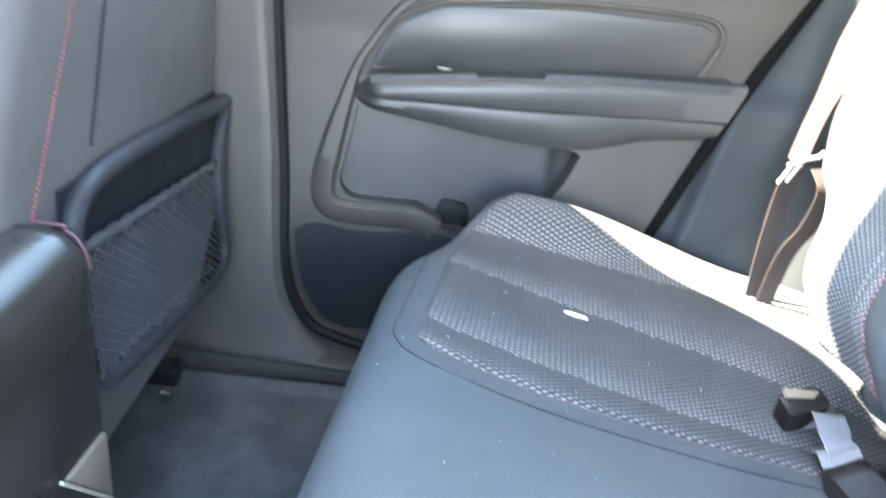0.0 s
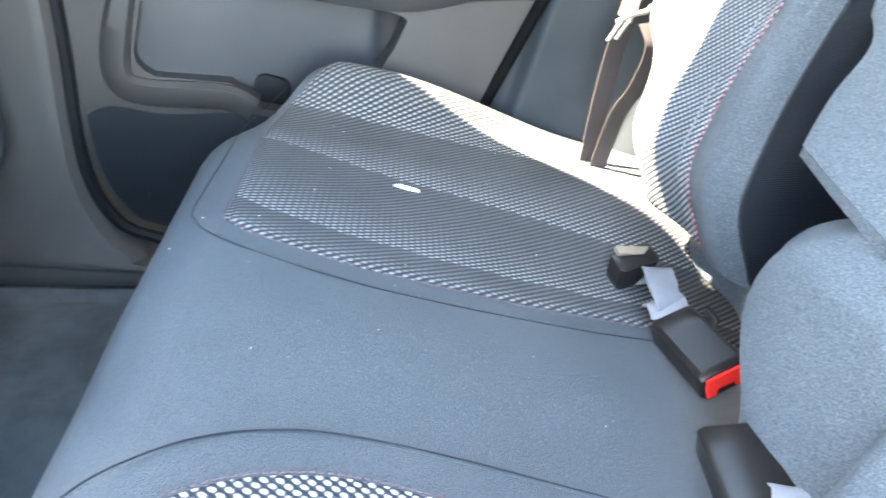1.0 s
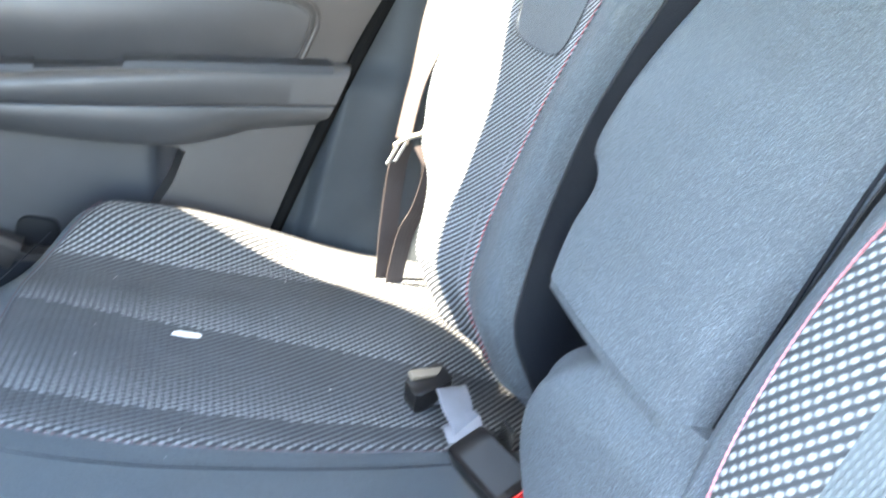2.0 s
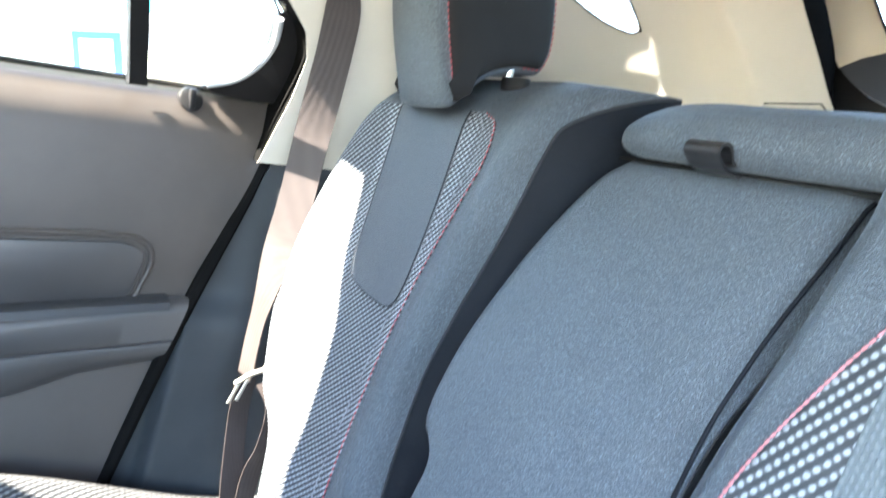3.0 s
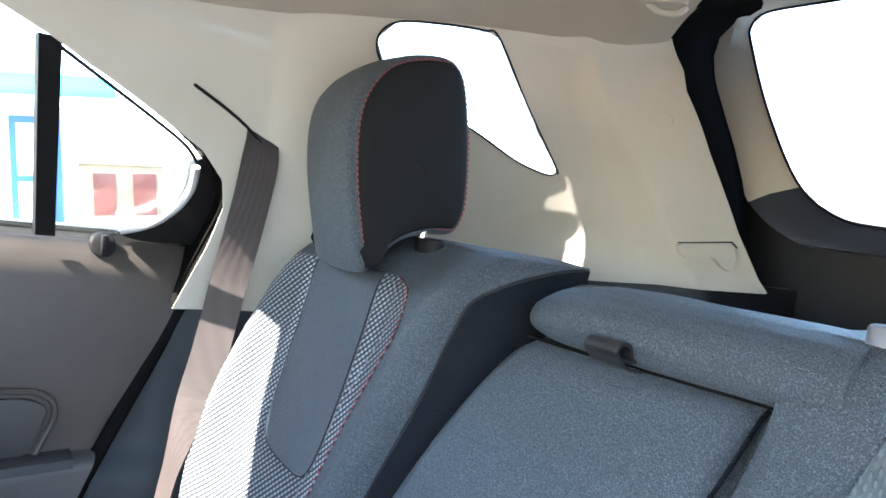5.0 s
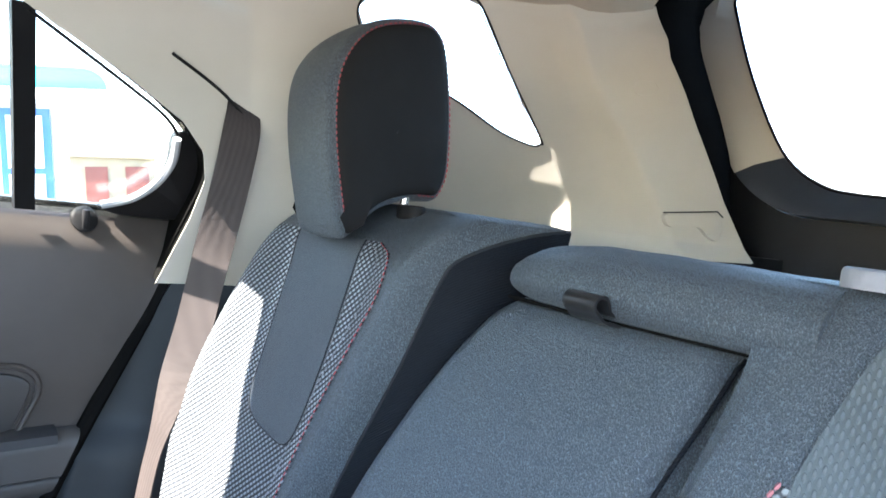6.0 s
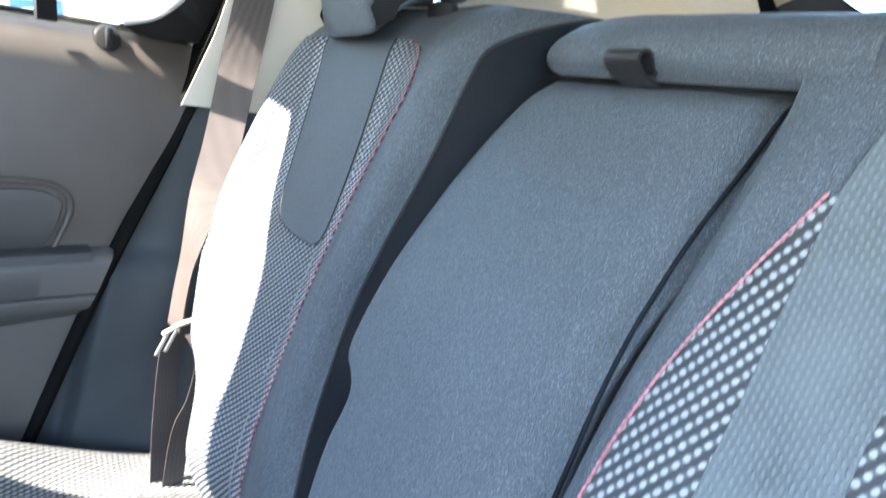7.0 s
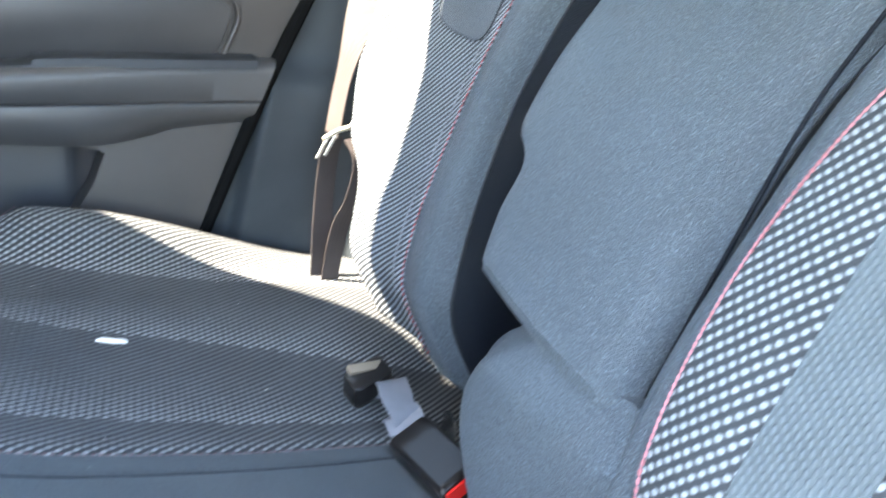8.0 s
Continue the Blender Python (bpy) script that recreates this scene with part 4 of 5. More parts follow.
RED = table((0.30, 0.682), (0.376, 0.686), (0.45, 0.697), (0.55, 0.702), (0.63, 0.699), (0.70, 0.690), (0.75, 0.678), (0.80, 0.662), (0.841, 0.646), (0.87, 0.650), (0.885, 0.662), (0.893, 0.685))
RED_OUT = table((0.30, 0.80), (0.45, 0.835), (0.55, 0.915), (0.65, 0.970), (0.75, 0.955), (0.85, 0.912), (0.893, 0.880))


def back_strip(left, right, z0, z1, lift):
    def fn(u, v):
        z = z0 + (z1 - z0) * v
        y = left(z) + (right(z) - left(z)) * u
        return V(far_face(y, z) - lift, y, z)
    return fn


part("knit_panel", slab(back_strip(RED, RED_OUT, 0.30, 0.893, 0.002), 40, 70, (0.006, 0, 0)), M_DOTS_BACK, backrest_far, "dark knit panel with pale dashes")
OVAL_L = table((0.674, 0.738), (0.675, 0.755), (0.6775, 0.780), (0.682, 0.802), (0.690, 0.817), (0.702, 0.825), (0.746, 0.829), (0.825, 0.834), (0.89, 0.836))
OVAL_R = table((0.674, 0.732), (0.677, 0.722), (0.683, 0.715), (0.694, 0.710), (0.72, 0.707), (0.80, 0.706), (0.89, 0.709))
part("smooth_panel", slab(lambda u, v: back_strip(OVAL_R, OVAL_L, 0.674, 0.893, 0.0042)(u, v ** 1.7), 24, 90, (0.006, 0, 0)), M_CLOTH_FINE, backrest_far, "smooth grey cloth panel")
oval_line = [V(far_face(f(z), z) - 0.004, f(z), z) for f, order in ((OVAL_R, 1), (OVAL_L, -1)) for z in [0.674 + 0.219 * ((40 - k if order > 0 else k) / 40) ** 1.7 for k in range(41)]]
part("panel_seam", tube(oval_line, 0.0008), M_GREYTHREAD, backrest_far)
part("red_stitching", stitches([V(far_face(RED(z), z) - 0.003, RED(z) - 0.001, z) for z in [0.893 - 0.58 * k / 80 for k in range(81)]], 0.0062, 0.0042, 0.0007), M_THREAD, backrest_far, "fine red stitching")
part("inner_stitching", stitches([V(far_face(y, z) - 0.003, y, z) for y, z in [(RED(0.893 - 0.5 * k / 60) + 0.022, 0.893 - 0.5 * k / 60) for k in range(61)]], 0.0070, 0.0046, 0.0008), M_WEB, backrest_far, "pale stitching")
for edge in (OVAL_L, OVAL_R):
    part("panel_stitching", stitches([V(far_face(edge(z) + (0.003 if edge is OVAL_L else -0.003), z) - 0.0035, edge(z) + (0.003 if edge is OVAL_L else -0.003), z) for z in [0.893 - 0.205 * k / 60 for k in range(61)]], 0.0068, 0.0042, 0.0007), M_WEB, backrest_far, "pale stitching")
latch_ring = [V(0.668 + 0.024 * math.cos(a), 0.882 + 0.010 * math.sin(a), 0.928) for a in [2 * math.pi * k / 20 for k in range(20)]]
part("release_tab", prism(latch_ring, (0, 0, -0.02), 0.003), M_DARK, backrest_far, "small grey release tab")
guide = [V(0.672 + 0.012 * math.cos(a), 0.692 + 0.020 * math.sin(a), 0.9345) for a in [2 * math.pi * k / 24 for k in range(24)]]
part("post_guide", prism(guide, (0, 0, -0.03), 0.003), M_BLACK, backrest_far, "dark plastic post guide")


# headrest
HEAD_PROFILE = [(0.600, 0.894), (0.588, 0.930), (0.575, 0.981), (0.569, 1.025), (0.571, 1.058), (0.582, 1.083), (0.600, 1.101), (0.626, 1.115), (0.653, 1.122), (0.674, 1.119), (0.691, 1.101),
                (0.704, 1.060), (0.711, 1.018), (0.714, 0.981), (0.711, 0.956), (0.702, 0.941), (0.672, 0.938), (0.645, 0.930), (0.626, 0.914), (0.612, 0.897)]


def headrest(centre_y, half, label):
    """A deep padded block: cloth round its profile, a black panel on either side, sewn together with red thread."""
    ob = thing("headrest", label, "headrest", group="headrests")
    n = 120
    curve = [(p.x, p.y) for p in path([(a, b, 0) for a, b in HEAD_PROFILE], n, True)]
    cx, cz = sum(p[0] for p in curve) / n, sum(p[1] for p in curve) / n
    normals = []
    for i in range(n):
        (ax, az), (bx, bz) = curve[i - 1], curve[(i + 1) % n]
        q = Vector((bz - az, 0, ax - bx)).normalized()
        normals.append(q)
    turn = 1 if sum(q.x * (p[0] - cx) + q.z * (p[1] - cz) for q, p in zip(normals, curve)) > 0 else -1

    def ring(side, sink, lift=0.0):
        out = []
        for (x, z), q in zip(curve, normals):
            front = smooth(x, 0.66, 0.60)
            bow = (0.007 * side * side + 0.015 * side) * front + (0.006 - 0.006 * side * side - 0.006 * side) * (1 - front) * smooth(z, 0.92, 0.97)
            out.append(V(x + bow - q.x * turn * sink, centre_y + side * half, z - 0.005 * side * smooth(z, 1.07, 1.12) - q.z * turn * sink - lift))
        return out
    sides = [(-0.955, 0.0075), (-0.93, 0.0045), (-0.89, 0.002), (-0.83, 0.0005), (-0.7, 0), (-0.45, -0.0015), (-0.15, -0.002), (0.15, -0.002), (0.45, -0.0015), (0.7, 0), (0.83, 0.0005), (0.89, 0.002), (0.93, 0.0045), (0.955, 0.0075)]
    part("cushion", loft([ring(a, b) for a, b in sides], True, False), M_CLOTH, ob, "charcoal cloth cushion")
    for sgn in (-1, 1):
        rim = [ring(sgn * a, b) for a, b in ((0.952, 0.0078), (0.965, 0.0082), (0.985, 0.011), (0.998, 0.017), (1.006, 0.026))]
        mid = V(cx, centre_y + sgn * half * 1.012, cz)
        for k in (0.35, 0.65, 0.88, 0.97):
            rim.append([p.lerp(mid, k) for p in rim[4]])
        part("side_panel", loft(rim), M_SMOOTHBLACK, ob, "smooth black side panel")
        seam = ring(sgn * 0.962, 0.0068)
        part("red_stitching", stitches([p + V(0, sgn * 0.0012, 0) for p in seam[4:96]], 0.0060, 0.0042, 0.0007), M_THREAD, ob, "red stitching along the side panel")
    for dy in (-0.066, 0.066):
        part("post", tube([V(0.668, centre_y + dy, 0.943), V(0.666, centre_y + dy, 0.905)], 0.0052, 14), M_CHROME, ob, "chrome post")
    return ob


headrest(0.766, 0.076, "charcoal cloth headrest with red stitching above the backrest")

# double backrest on the near side with the folded centre armrest
NEAR_EDGE = table((0.24, 0.317), (0.44, 0.318), (0.48, 0.319), (0.556, 0.326), (0.62, 0.331), (0.66, 0.333), (0.70, 0.329), (0.743, 0.318), (0.81, 0.302), (0.864, 0.294), (0.93, 0.294))


def near_face(y, z):
    b = NEAR_EDGE(z)
    top = 0.065 - math.sqrt(max(0.065**2 - max(z - 0.870, 0) ** 2, 0)) if z > 0.870 else 0.0
    edge = 0.010 * (1 - smooth(b - y, 0.0, 0.014)) ** 1.5 * smooth(z, 0.90, 0.80)
    bolster = -0.006 * math.exp(-((b - 0.05 - y) / 0.035) ** 2)
    return back_x(z) + edge + bolster + top + 0.016 * smooth(z, 0.80, 0.88) - 0.070 * smooth(z, 0.72, 0.47)


def near_pad(u, v):
    z = 0.24 + 0.680 * v
    b = NEAR_EDGE(z)
    y = -0.20 + (b + 0.20) * (1 - (1 - u) ** 1.6)
    return V(near_face(y, z), y, z)


backrest_near = part("double_backrest", slab(near_pad, 50, 70, (0.12, 0, 0)), M_CLOTH, bench, "charcoal cloth double backrest with folded centre armrest")


PANEL_L = table((0.480, 0.500), (0.507, 0.519), (0.557, 0.541), (0.592, 0.546), (0.606, 0.556), (0.618, 0.576), (0.64, 0.584), (0.69, 0.586), (0.758, 0.574), (0.80, 0.561), (0.828, 0.549), (0.852, 0.534), (0.868, 0.512))
PANEL_R = table((0.48, 0.328), (0.556, 0.336), (0.62, 0.342), (0.66, 0.344), (0.70, 0.340), (0.743, 0.329), (0.81, 0.311), (0.868, 0.300))


def armrest_x(z):
    return 0.462 + 0.547 * (z - 0.506)


def armrest(u, v):
    z0 = 0.481 + 0.028 * u
    z = z0 + (0.868 - z0) * v
    y = PANEL_R(z) + (PANEL_L(z) - PANEL_R(z)) * u
    e = min(u * 0.22, (1 - u) * 0.24, v * 0.36, (1 - v) * 0.36)
    return V(armrest_x(z) + 0.010 * (1 - smooth(e, 0.0, 0.014)) + 0.020 * (1 - smooth(u, 0.0, 0.15)) ** 2 - 0.006 * math.sin(u * math.pi) + 0.001, y, z)


part("centre_armrest", slab(armrest, 44, 60, (0.10, 0, 0.0)), M_CLOTH, backrest_near, "plain charcoal folded centre armrest")
# near-black cord laid along the armrest edge as the gap's shade
part("armrest_gap_shade", tube([armrest(0.004 + 0.040 * smooth(k, 22, 50), k / 60) + V(-0.0010, 0, 0) for k in range(2, 60)], 0.0018), M_MESHSIDE, backrest_near, "dark cord drawing the shaded gap beside the armrest")


# sheet on the armrest's side whose dark colour stands for shade in the gap
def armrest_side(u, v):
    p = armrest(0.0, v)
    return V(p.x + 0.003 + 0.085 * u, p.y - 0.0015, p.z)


part("armrest_side", slab(armrest_side, 6, 40, (0, 0.003, 0)), M_CLOTH_SHADED, backrest_near, "armrest side in seat cloth darkened for the shaded gap")


PAD_EDGE = table((0.235, 0.445), (0.31, 0.476), (0.345, 0.503), (0.38, 0.520), (0.42, 0.518), (0.46, 0.492), (0.497, 0.450))


def low_pad(u, v):
    z = 0.235 + 0.262 * v
    left = PAD_EDGE(z)
    y = 0.300 + (left - 0.300) * u
    top = 1 - smooth(v, 0.80, 1.0)
    return V(0.446 + 0.045 * (1 - smooth(1 - u, 0.0, 0.22)) ** 1.3 + 0.028 * (1 - top) ** 2 + 0.012 * (1 - v) - 0.006 * math.sin(u * 3.1), y, z)


part("lower_pad", slab(low_pad, 30, 30, (0.12, 0, 0)), M_CLOTH, backrest_near, "plain charcoal pad below the armrest")

rings = []
for k in range(33):
    u = k / 32
    y = 0.255 + 0.277 * u
    end = max(0.0, (y - 0.440) / 0.092)
    r = math.sqrt(max(1 - end**2 * 0.97, 0.0))
    cx, cz = 0.690, 0.882
    prof = [(0.74, 0.862), (0.675, 0.864), (0.658, 0.867), (0.647, 0.872), (0.641, 0.880), (0.640, 0.889), (0.643, 0.899), (0.650, 0.908), (0.661, 0.915), (0.676, 0.920), (0.70, 0.922), (0.74, 0.920), (0.78, 0.908)]
    rings.append([V(cx + (x - cx) * (0.25 + 0.75 * r), y, cz + (z - cz) * (0.15 + 0.85 * r) + 0.0012 * noise.noise((y * 22, x * 30, 2))) for x, z in prof])
part("head_roll", loft(rings), M_CLOTH, backrest_near, "rolled charcoal top edge")
# black cord stands in for the shade where roll and armrest meet
part("crease", tube([V(0.6545 + 0.004 * smooth(y, 0.47, 0.52), y, 0.8685 - 0.001 * k / 30) for k, y in enumerate([0.297 + 0.222 * q / 30 for q in range(31)])], 0.0016), M_FRAME, backrest_near, "dark cord drawing the shade in the crease under the roll")
part("shell", box((0.70, -0.20, 0.24), (0.80, 0.54, 0.915), 0.02), M_DARK, backrest_near, "dark carpeted back")
loop_pts = path([V(0.640, 0, 0.858), V(0.622, 0, 0.862), V(0.614, 0, 0.869), V(0.608, 0, 0.877), V(0.611, 0, 0.885), V(0.619, 0, 0.886), V(0.624, 0, 0.879), V(0.628, 0, 0.870), V(0.642, 0, 0.866)], 34)
loop_pts = [V(p.x + 0.014, p.y, 0.866 + (p.z - 0.858) * 0.75) for p in loop_pts]
rings = []
for i, p in enumerate(loop_pts):
    d = (loop_pts[min(i + 1, 33)] - loop_pts[max(i - 1, 0)]).normalized()
    nrm = V(d.z, 0, -d.x) * 0.0012
    rings.append([p + V(0, 0.398, 0) + nrm, p + V(0, 0.428, 0) + nrm, p + V(0, 0.428, 0) - nrm, p + V(0, 0.398, 0) - nrm])
part("pull_strap", loft(rings), M_GLOSS, backrest_near, "small black pull strap loop")

RED_N = table((0.30, 0.250), (0.40, 0.268), (0.45, 0.280), (0.487, 0.291), (0.566, 0.307), (0.61, 0.312), (0.66, 0.310), (0.703, 0.300), (0.766, 0.271), (0.814, 0.246), (0.85, 0.234))
DOT_IN = table((0.30, 0.225), (0.40, 0.232), (0.496, 0.240), (0.557, 0.246), (0.642, 0.255), (0.72, 0.252), (0.803, 0.243), (0.834, 0.238), (0.868, 0.230), (0.905, 0.218))
KNIT_IN = table((0.30, 0.175), (0.50, 0.182), (0.676, 0.192), (0.718, 0.190), (0.85, 0.16), (0.91, 0.15))


def near_strip(left, right, z0, z1, lift):
    def fn(u, v):
        z = z0 + (z1 - z0) * v
        y = left(z) + (right(z) - left(z)) * u
        return V(near_face(y, z) - lift, y, z)
    return fn


part("dotted_panel", slab(near_strip(DOT_IN, RED_N, 0.28, 0.812, 0.002), 24, 70, (0.005, 0, 0)), M_DOTS_NEAR, backrest_near, "bold white-dotted knit panel")
part("ribbed_panel", slab(near_strip(KNIT_IN, DOT_IN, 0.28, 0.905, 0.003), 24, 70, (0.005, 0, 0)), M_KNIT_NEAR, backrest_near, "smooth ribbed grey knit panel")
part("dotted_panel", slab(near_strip(table((0.3, 0.02), (0.85, 0.02)), KNIT_IN, 0.28, 0.84, 0.002), 24, 70, (0.005, 0, 0)), M_DOTS_NEAR, backrest_near, "bold white-dotted knit panel")
part("red_stitching", stitches([V(near_face(RED_N(z), z) - 0.003, RED_N(z) + 0.001, z) for z in [0.814 - 0.534 * k / 80 for k in range(81)]], 0.0056, 0.0050, 0.0012), M_THREAD_PINK, backrest_near, "red stitching")


# ---- belts and buckles ----
def ribbon(points, across, width, thick, material, name, parent, label=""):
    """A strap along points; across is the direction of its width at each point or one for all."""
    pts = [Vector(p) for p in points]
    rings = []
    for i, p in enumerate(pts):
        d = (pts[min(i + 1, len(pts) - 1)] - pts[max(i - 1, 0)]).normalized()
        a = Vector(across[i] if isinstance(across, list) else across)
        a = (a - d * a.dot(d)).normalized()
        nrm = d.cross(a) * thick / 2
        w = a * width / 2
        rings.append([p - w - nrm, p + w - nrm, p + w + nrm, p - w + nrm])
    return part(name, loft(rings), material, parent, label)


belt = thing("seat_belt", "brown-grey shoulder belt with its chrome tongue hanging beside the seat", "seat belt")
shoulder = path([V(0.590, 0.972, 1.060), V(0.587, 0.946, 1.020), V(0.584, 0.950, 0.95), V(0.574, 0.970, 0.83), V(0.562, 0.974, 0.738), V(0.545, 0.977, 0.66), V(0.530, 0.980, 0.58), V(0.522, 0.982, 0.505)], 44)
turn = []
for k in range(44):
    a = radians(17 - 28 * smooth(k, 4, 10) - 26 * smooth(k, 12, 20) - 52 * smooth(k, 25, 37))
    turn.append(V(math.cos(a), math.sin(a), 0.0))
ribbon(shoulder, turn, 0.047, 0.0016, M_BELT, "shoulder_strap", belt)
lap = path([V(0.520, 0.972, 0.505), V(0.516, 0.975, 0.46), V(0.512, 0.968, 0.40), V(0.508, 0.955, 0.34), V(0.510, 0.945, 0.20)], 24)
ribbon(lap, (0.95, 0.31, 0.0), 0.034, 0.0008, M_BELT, "lap_strap", belt)
fold = path([V(0.534, 0.940, 0.512), V(0.542, 0.918, 0.485), V(0.536, 0.922, 0.43), V(0.522, 0.934, 0.37), V(0.512, 0.938, 0.20)], 24)
ribbon(fold, (1.0, 0.12, 0.0), 0.028, 0.0008, M_BELT, "folded_strap", belt)
tongue = part("tongue", tube(path([V(0.500, 0.958, 0.506), V(0.520, 0.956, 0.518), V(0.536, 0.953, 0.524), V(0.542, 0.950, 0.532)], 14), 0.0068, 10, 0.5), M_TONGUE, belt, "pale metal tongue loop")
for dx in (0.0, 0.011):
    part("blade", tube([V(0.505 + dx, 0.955, 0.508 + 0.3 * dx), V(0.493 + dx, 0.957, 0.480 + 0.3 * dx)], 0.0030, 8, 0.5), M_TONGUE, tongue)
slot_line = [V(0.488, side_y(0.488, 1.071) - 0.002, 1.071), V(0.555, side_y(0.555, 1.040) - 0.003, 1.040), V(0.608, side_y(0.608, 1.003) - 0.003, 1.003)]
part("belt_slot", tube(path(slot_line, 12), 0.0020), M_BLACK, belt, "dark belt slot")


def buckle(base, tip, up, w, h, label, button=True):
    """A belt buckle: black housing with eased edges, red button on its end."""
    ob = thing("belt_buckle", label, "seat belt buckle", group="belt buckles")
    base, tip, up = Vector(base), Vector(tip), Vector(up)
    d = (tip - base).normalized()
    up = (up - d * up.dot(d)).normalized()
    s = d.cross(up)
    length = (tip - base).length
    rings = []
    for t, kw, kh in ((0.0, 0.94, 0.90), (0.03, 0.98, 0.97), (0.3, 0.98, 0.98), (0.9, 1.0, 1.0), (0.97, 1.0, 1.0), (1.0, 0.95, 0.92)):
        out = []
        for x, y in ((-1, -0.75), (-0.82, -1), (0.82, -1), (1, -0.75), (1, 0.72), (0.80, 1), (-0.80, 1), (-1, 0.72)):
            out.append(base + d * length * t + s * x * w / 2 * kw + up * y * h / 2 * kh)
        rings.append(out)
    body = part("housing", loft(rings), M_BUCKLE, ob, "satin black housing")
    if not button:
        return ob
    bm = prism([tip + d * 0.0025 + s * a * w / 2 + up * b * h / 2 for a, b in ((-0.86, -0.10), (-0.80, 0.74), (0.80, 0.74), (0.86, -0.10), (0.84, -0.72), (0.46, -0.76), (0.36, -0.28), (-0.36, -0.28), (-0.46, -0.76), (-0.84, -0.72))], -d * 0.006)
    part("button", bm, M_RED, ob, "red release button")
    bm = prism([tip + d * 0.0012 + s * a * w / 2 + up * b * h / 2 for a, b in ((-0.34, -0.34), (0.34, -0.34), (0.42, -0.74), (-0.42, -0.74))], -d * 0.006)
    part("tongue_slot", bm, M_BLACK, ob)
    return ob


b1 = buckle((0.480, 0.712, 0.262), (0.472, 0.698, 0.300), (0.0, -1.0, 0.6), 0.052, 0.030, "black belt buckle lying on the cushion by the backrest", False)
# tan colour paints the sunlight on the black housing's end
part("end_plate", prism([V(0.471, 0.698, 0.300) + d for d in (V(-0.022, 0.010, 0.0080), V(0.020, 0.010, 0.0080), V(0.018, 0.001, 0.0025), V(-0.020, 0.001, 0.0025))], V(0, 0.003, -0.006), 0.001), M_TAN, b1, "end plate coloured tan for sunlight on the housing")
ribbon(path([V(0.500, 0.700, 0.262), V(0.497, 0.690, 0.288), V(0.492, 0.668, 0.292), V(0.486, 0.648, 0.290), V(0.490, 0.634, 0.282), V(0.498, 0.628, 0.266)], 30), (1.0, 0.15, -0.15), 0.040, 0.002, M_WEB, "strap", b1, "pale grey webbing")
b2 = buckle((0.487, 0.613, 0.267), (0.500, 0.521, 0.266), (-0.40, -0.15, 0.9), 0.052, 0.035, "black belt buckle with a red button on the cushion")
ribbon(path([V(0.500, 0.665, 0.262), V(0.490, 0.640, 0.276), V(0.485, 0.612, 0.274)], 12), (1.0, 0.2, 0.25), 0.044, 0.002, M_WEB, "strap", b2, "pale grey webbing")
part("anchor", box((0.548, 0.622, 0.24), (0.555, 0.646, 0.266), 0.002), M_CHROME, b2, "small metal anchor")
b3 = buckle((0.442, 0.428, 0.286), (0.424, 0.340, 0.286), (-0.30, -0.10, 0.95), 0.058, 0.034, "black belt buckle beside the lower pad")
ribbon(path([V(0.446, 0.362, 0.302), V(0.440, 0.350, 0.310), V(0.432, 0.336, 0.308)], 12), (1.0, -0.2, 0.0), 0.03, 0.002, M_WEB, "strap", b3, "pale grey webbing")

# small flat white sliver just above the cushion knit
scrap = part("white_fleck", prism(rounded([on_cushion(x, y, 0.0045) for x, y in ((0.198, 0.809), (0.206, 0.813), (0.229, 0.809), (0.231, 0.804), (0.216, 0.804))], 0.003), (0, 0, -0.0015)), M_FLECK)
tagged(scrap, "tiny bright white fleck on the knitted cushion", "paper scrap")

# ---- front passenger seat and console ----
front = thing("front_seat", "dark grey front passenger seat seen from behind", "car seat")
rings = []
for k in range(31):
    z = 0.225 + 0.845 * k / 30
    x = -0.312 + 0.02 * smooth(z, 0.5, 0.2) + 0.02 * (z - 0.4)
    lo, hi = 0.46 + 0.10 * smooth(z, 0.5, 0.75) + 0.08 * smooth(z, 0.3, 0.12), 1.055 + 0.03 * smooth(z, 0.4, 0.6) - 0.10 * smooth(z, 0.36, 0.16) - 0.13 * smooth(z, 0.78, 0.92)
    r = 0.05
    out = []
    for cx, cy, a0 in ((x - r, hi - r, 0), (x - 0.16, hi - r, 90), (x - 0.16, lo + r, 180), (x - r, lo + r, 270)):
        for j in range(6):
            a = radians(a0 + 18 * j)
            out.append(V(cx + r * math.cos(a), cy + r * math.sin(a), z))
    rings.append(out)
part("backrest", loft(rings), M_SEATBACK, front, "dark grey vinyl backrest")
part("seat_base", box((-1.0, 0.52, 0.16), (-0.46, 1.02, 0.34), 0.03), M_LINING, front, "dark seat base")


def on_front(y, z, lift=0.0):
    return V(-0.312 + 0.02 * smooth(z, 0.5, 0.2) + 0.02 * (z - 0.4) + lift, y, z)


part("red_stitching", stitches([on_front(0.642 - 0.118 * (k / 40), 0.68 - 0.20 * k / 40, 0.003) for k in range(41)], 0.0050, 0.0040, 0.0006), M_THREAD, front, "pale red stitching")
part("seam", tube([on_front(0.705 - 0.056 * k / 20, 0.68 - 0.15 * k / 20, 0.001) for k in range(21)], 0.0018), M_GREYTHREAD, front)
bar = path([on_front(y, z, 0.010) for y, z in ((1.075, 0.478), (0.94, 0.490), (0.83, 0.499), (0.725, 0.505), (0.65, 0.506), (0.61, 0.500), (0.588, 0.484), (0.580, 0.46), (0.578, 0.40))], 50)
pocket = part("pocket_bar", tube(bar, 0.011, 10), M_DARK, front, "dark curved map pocket bar")
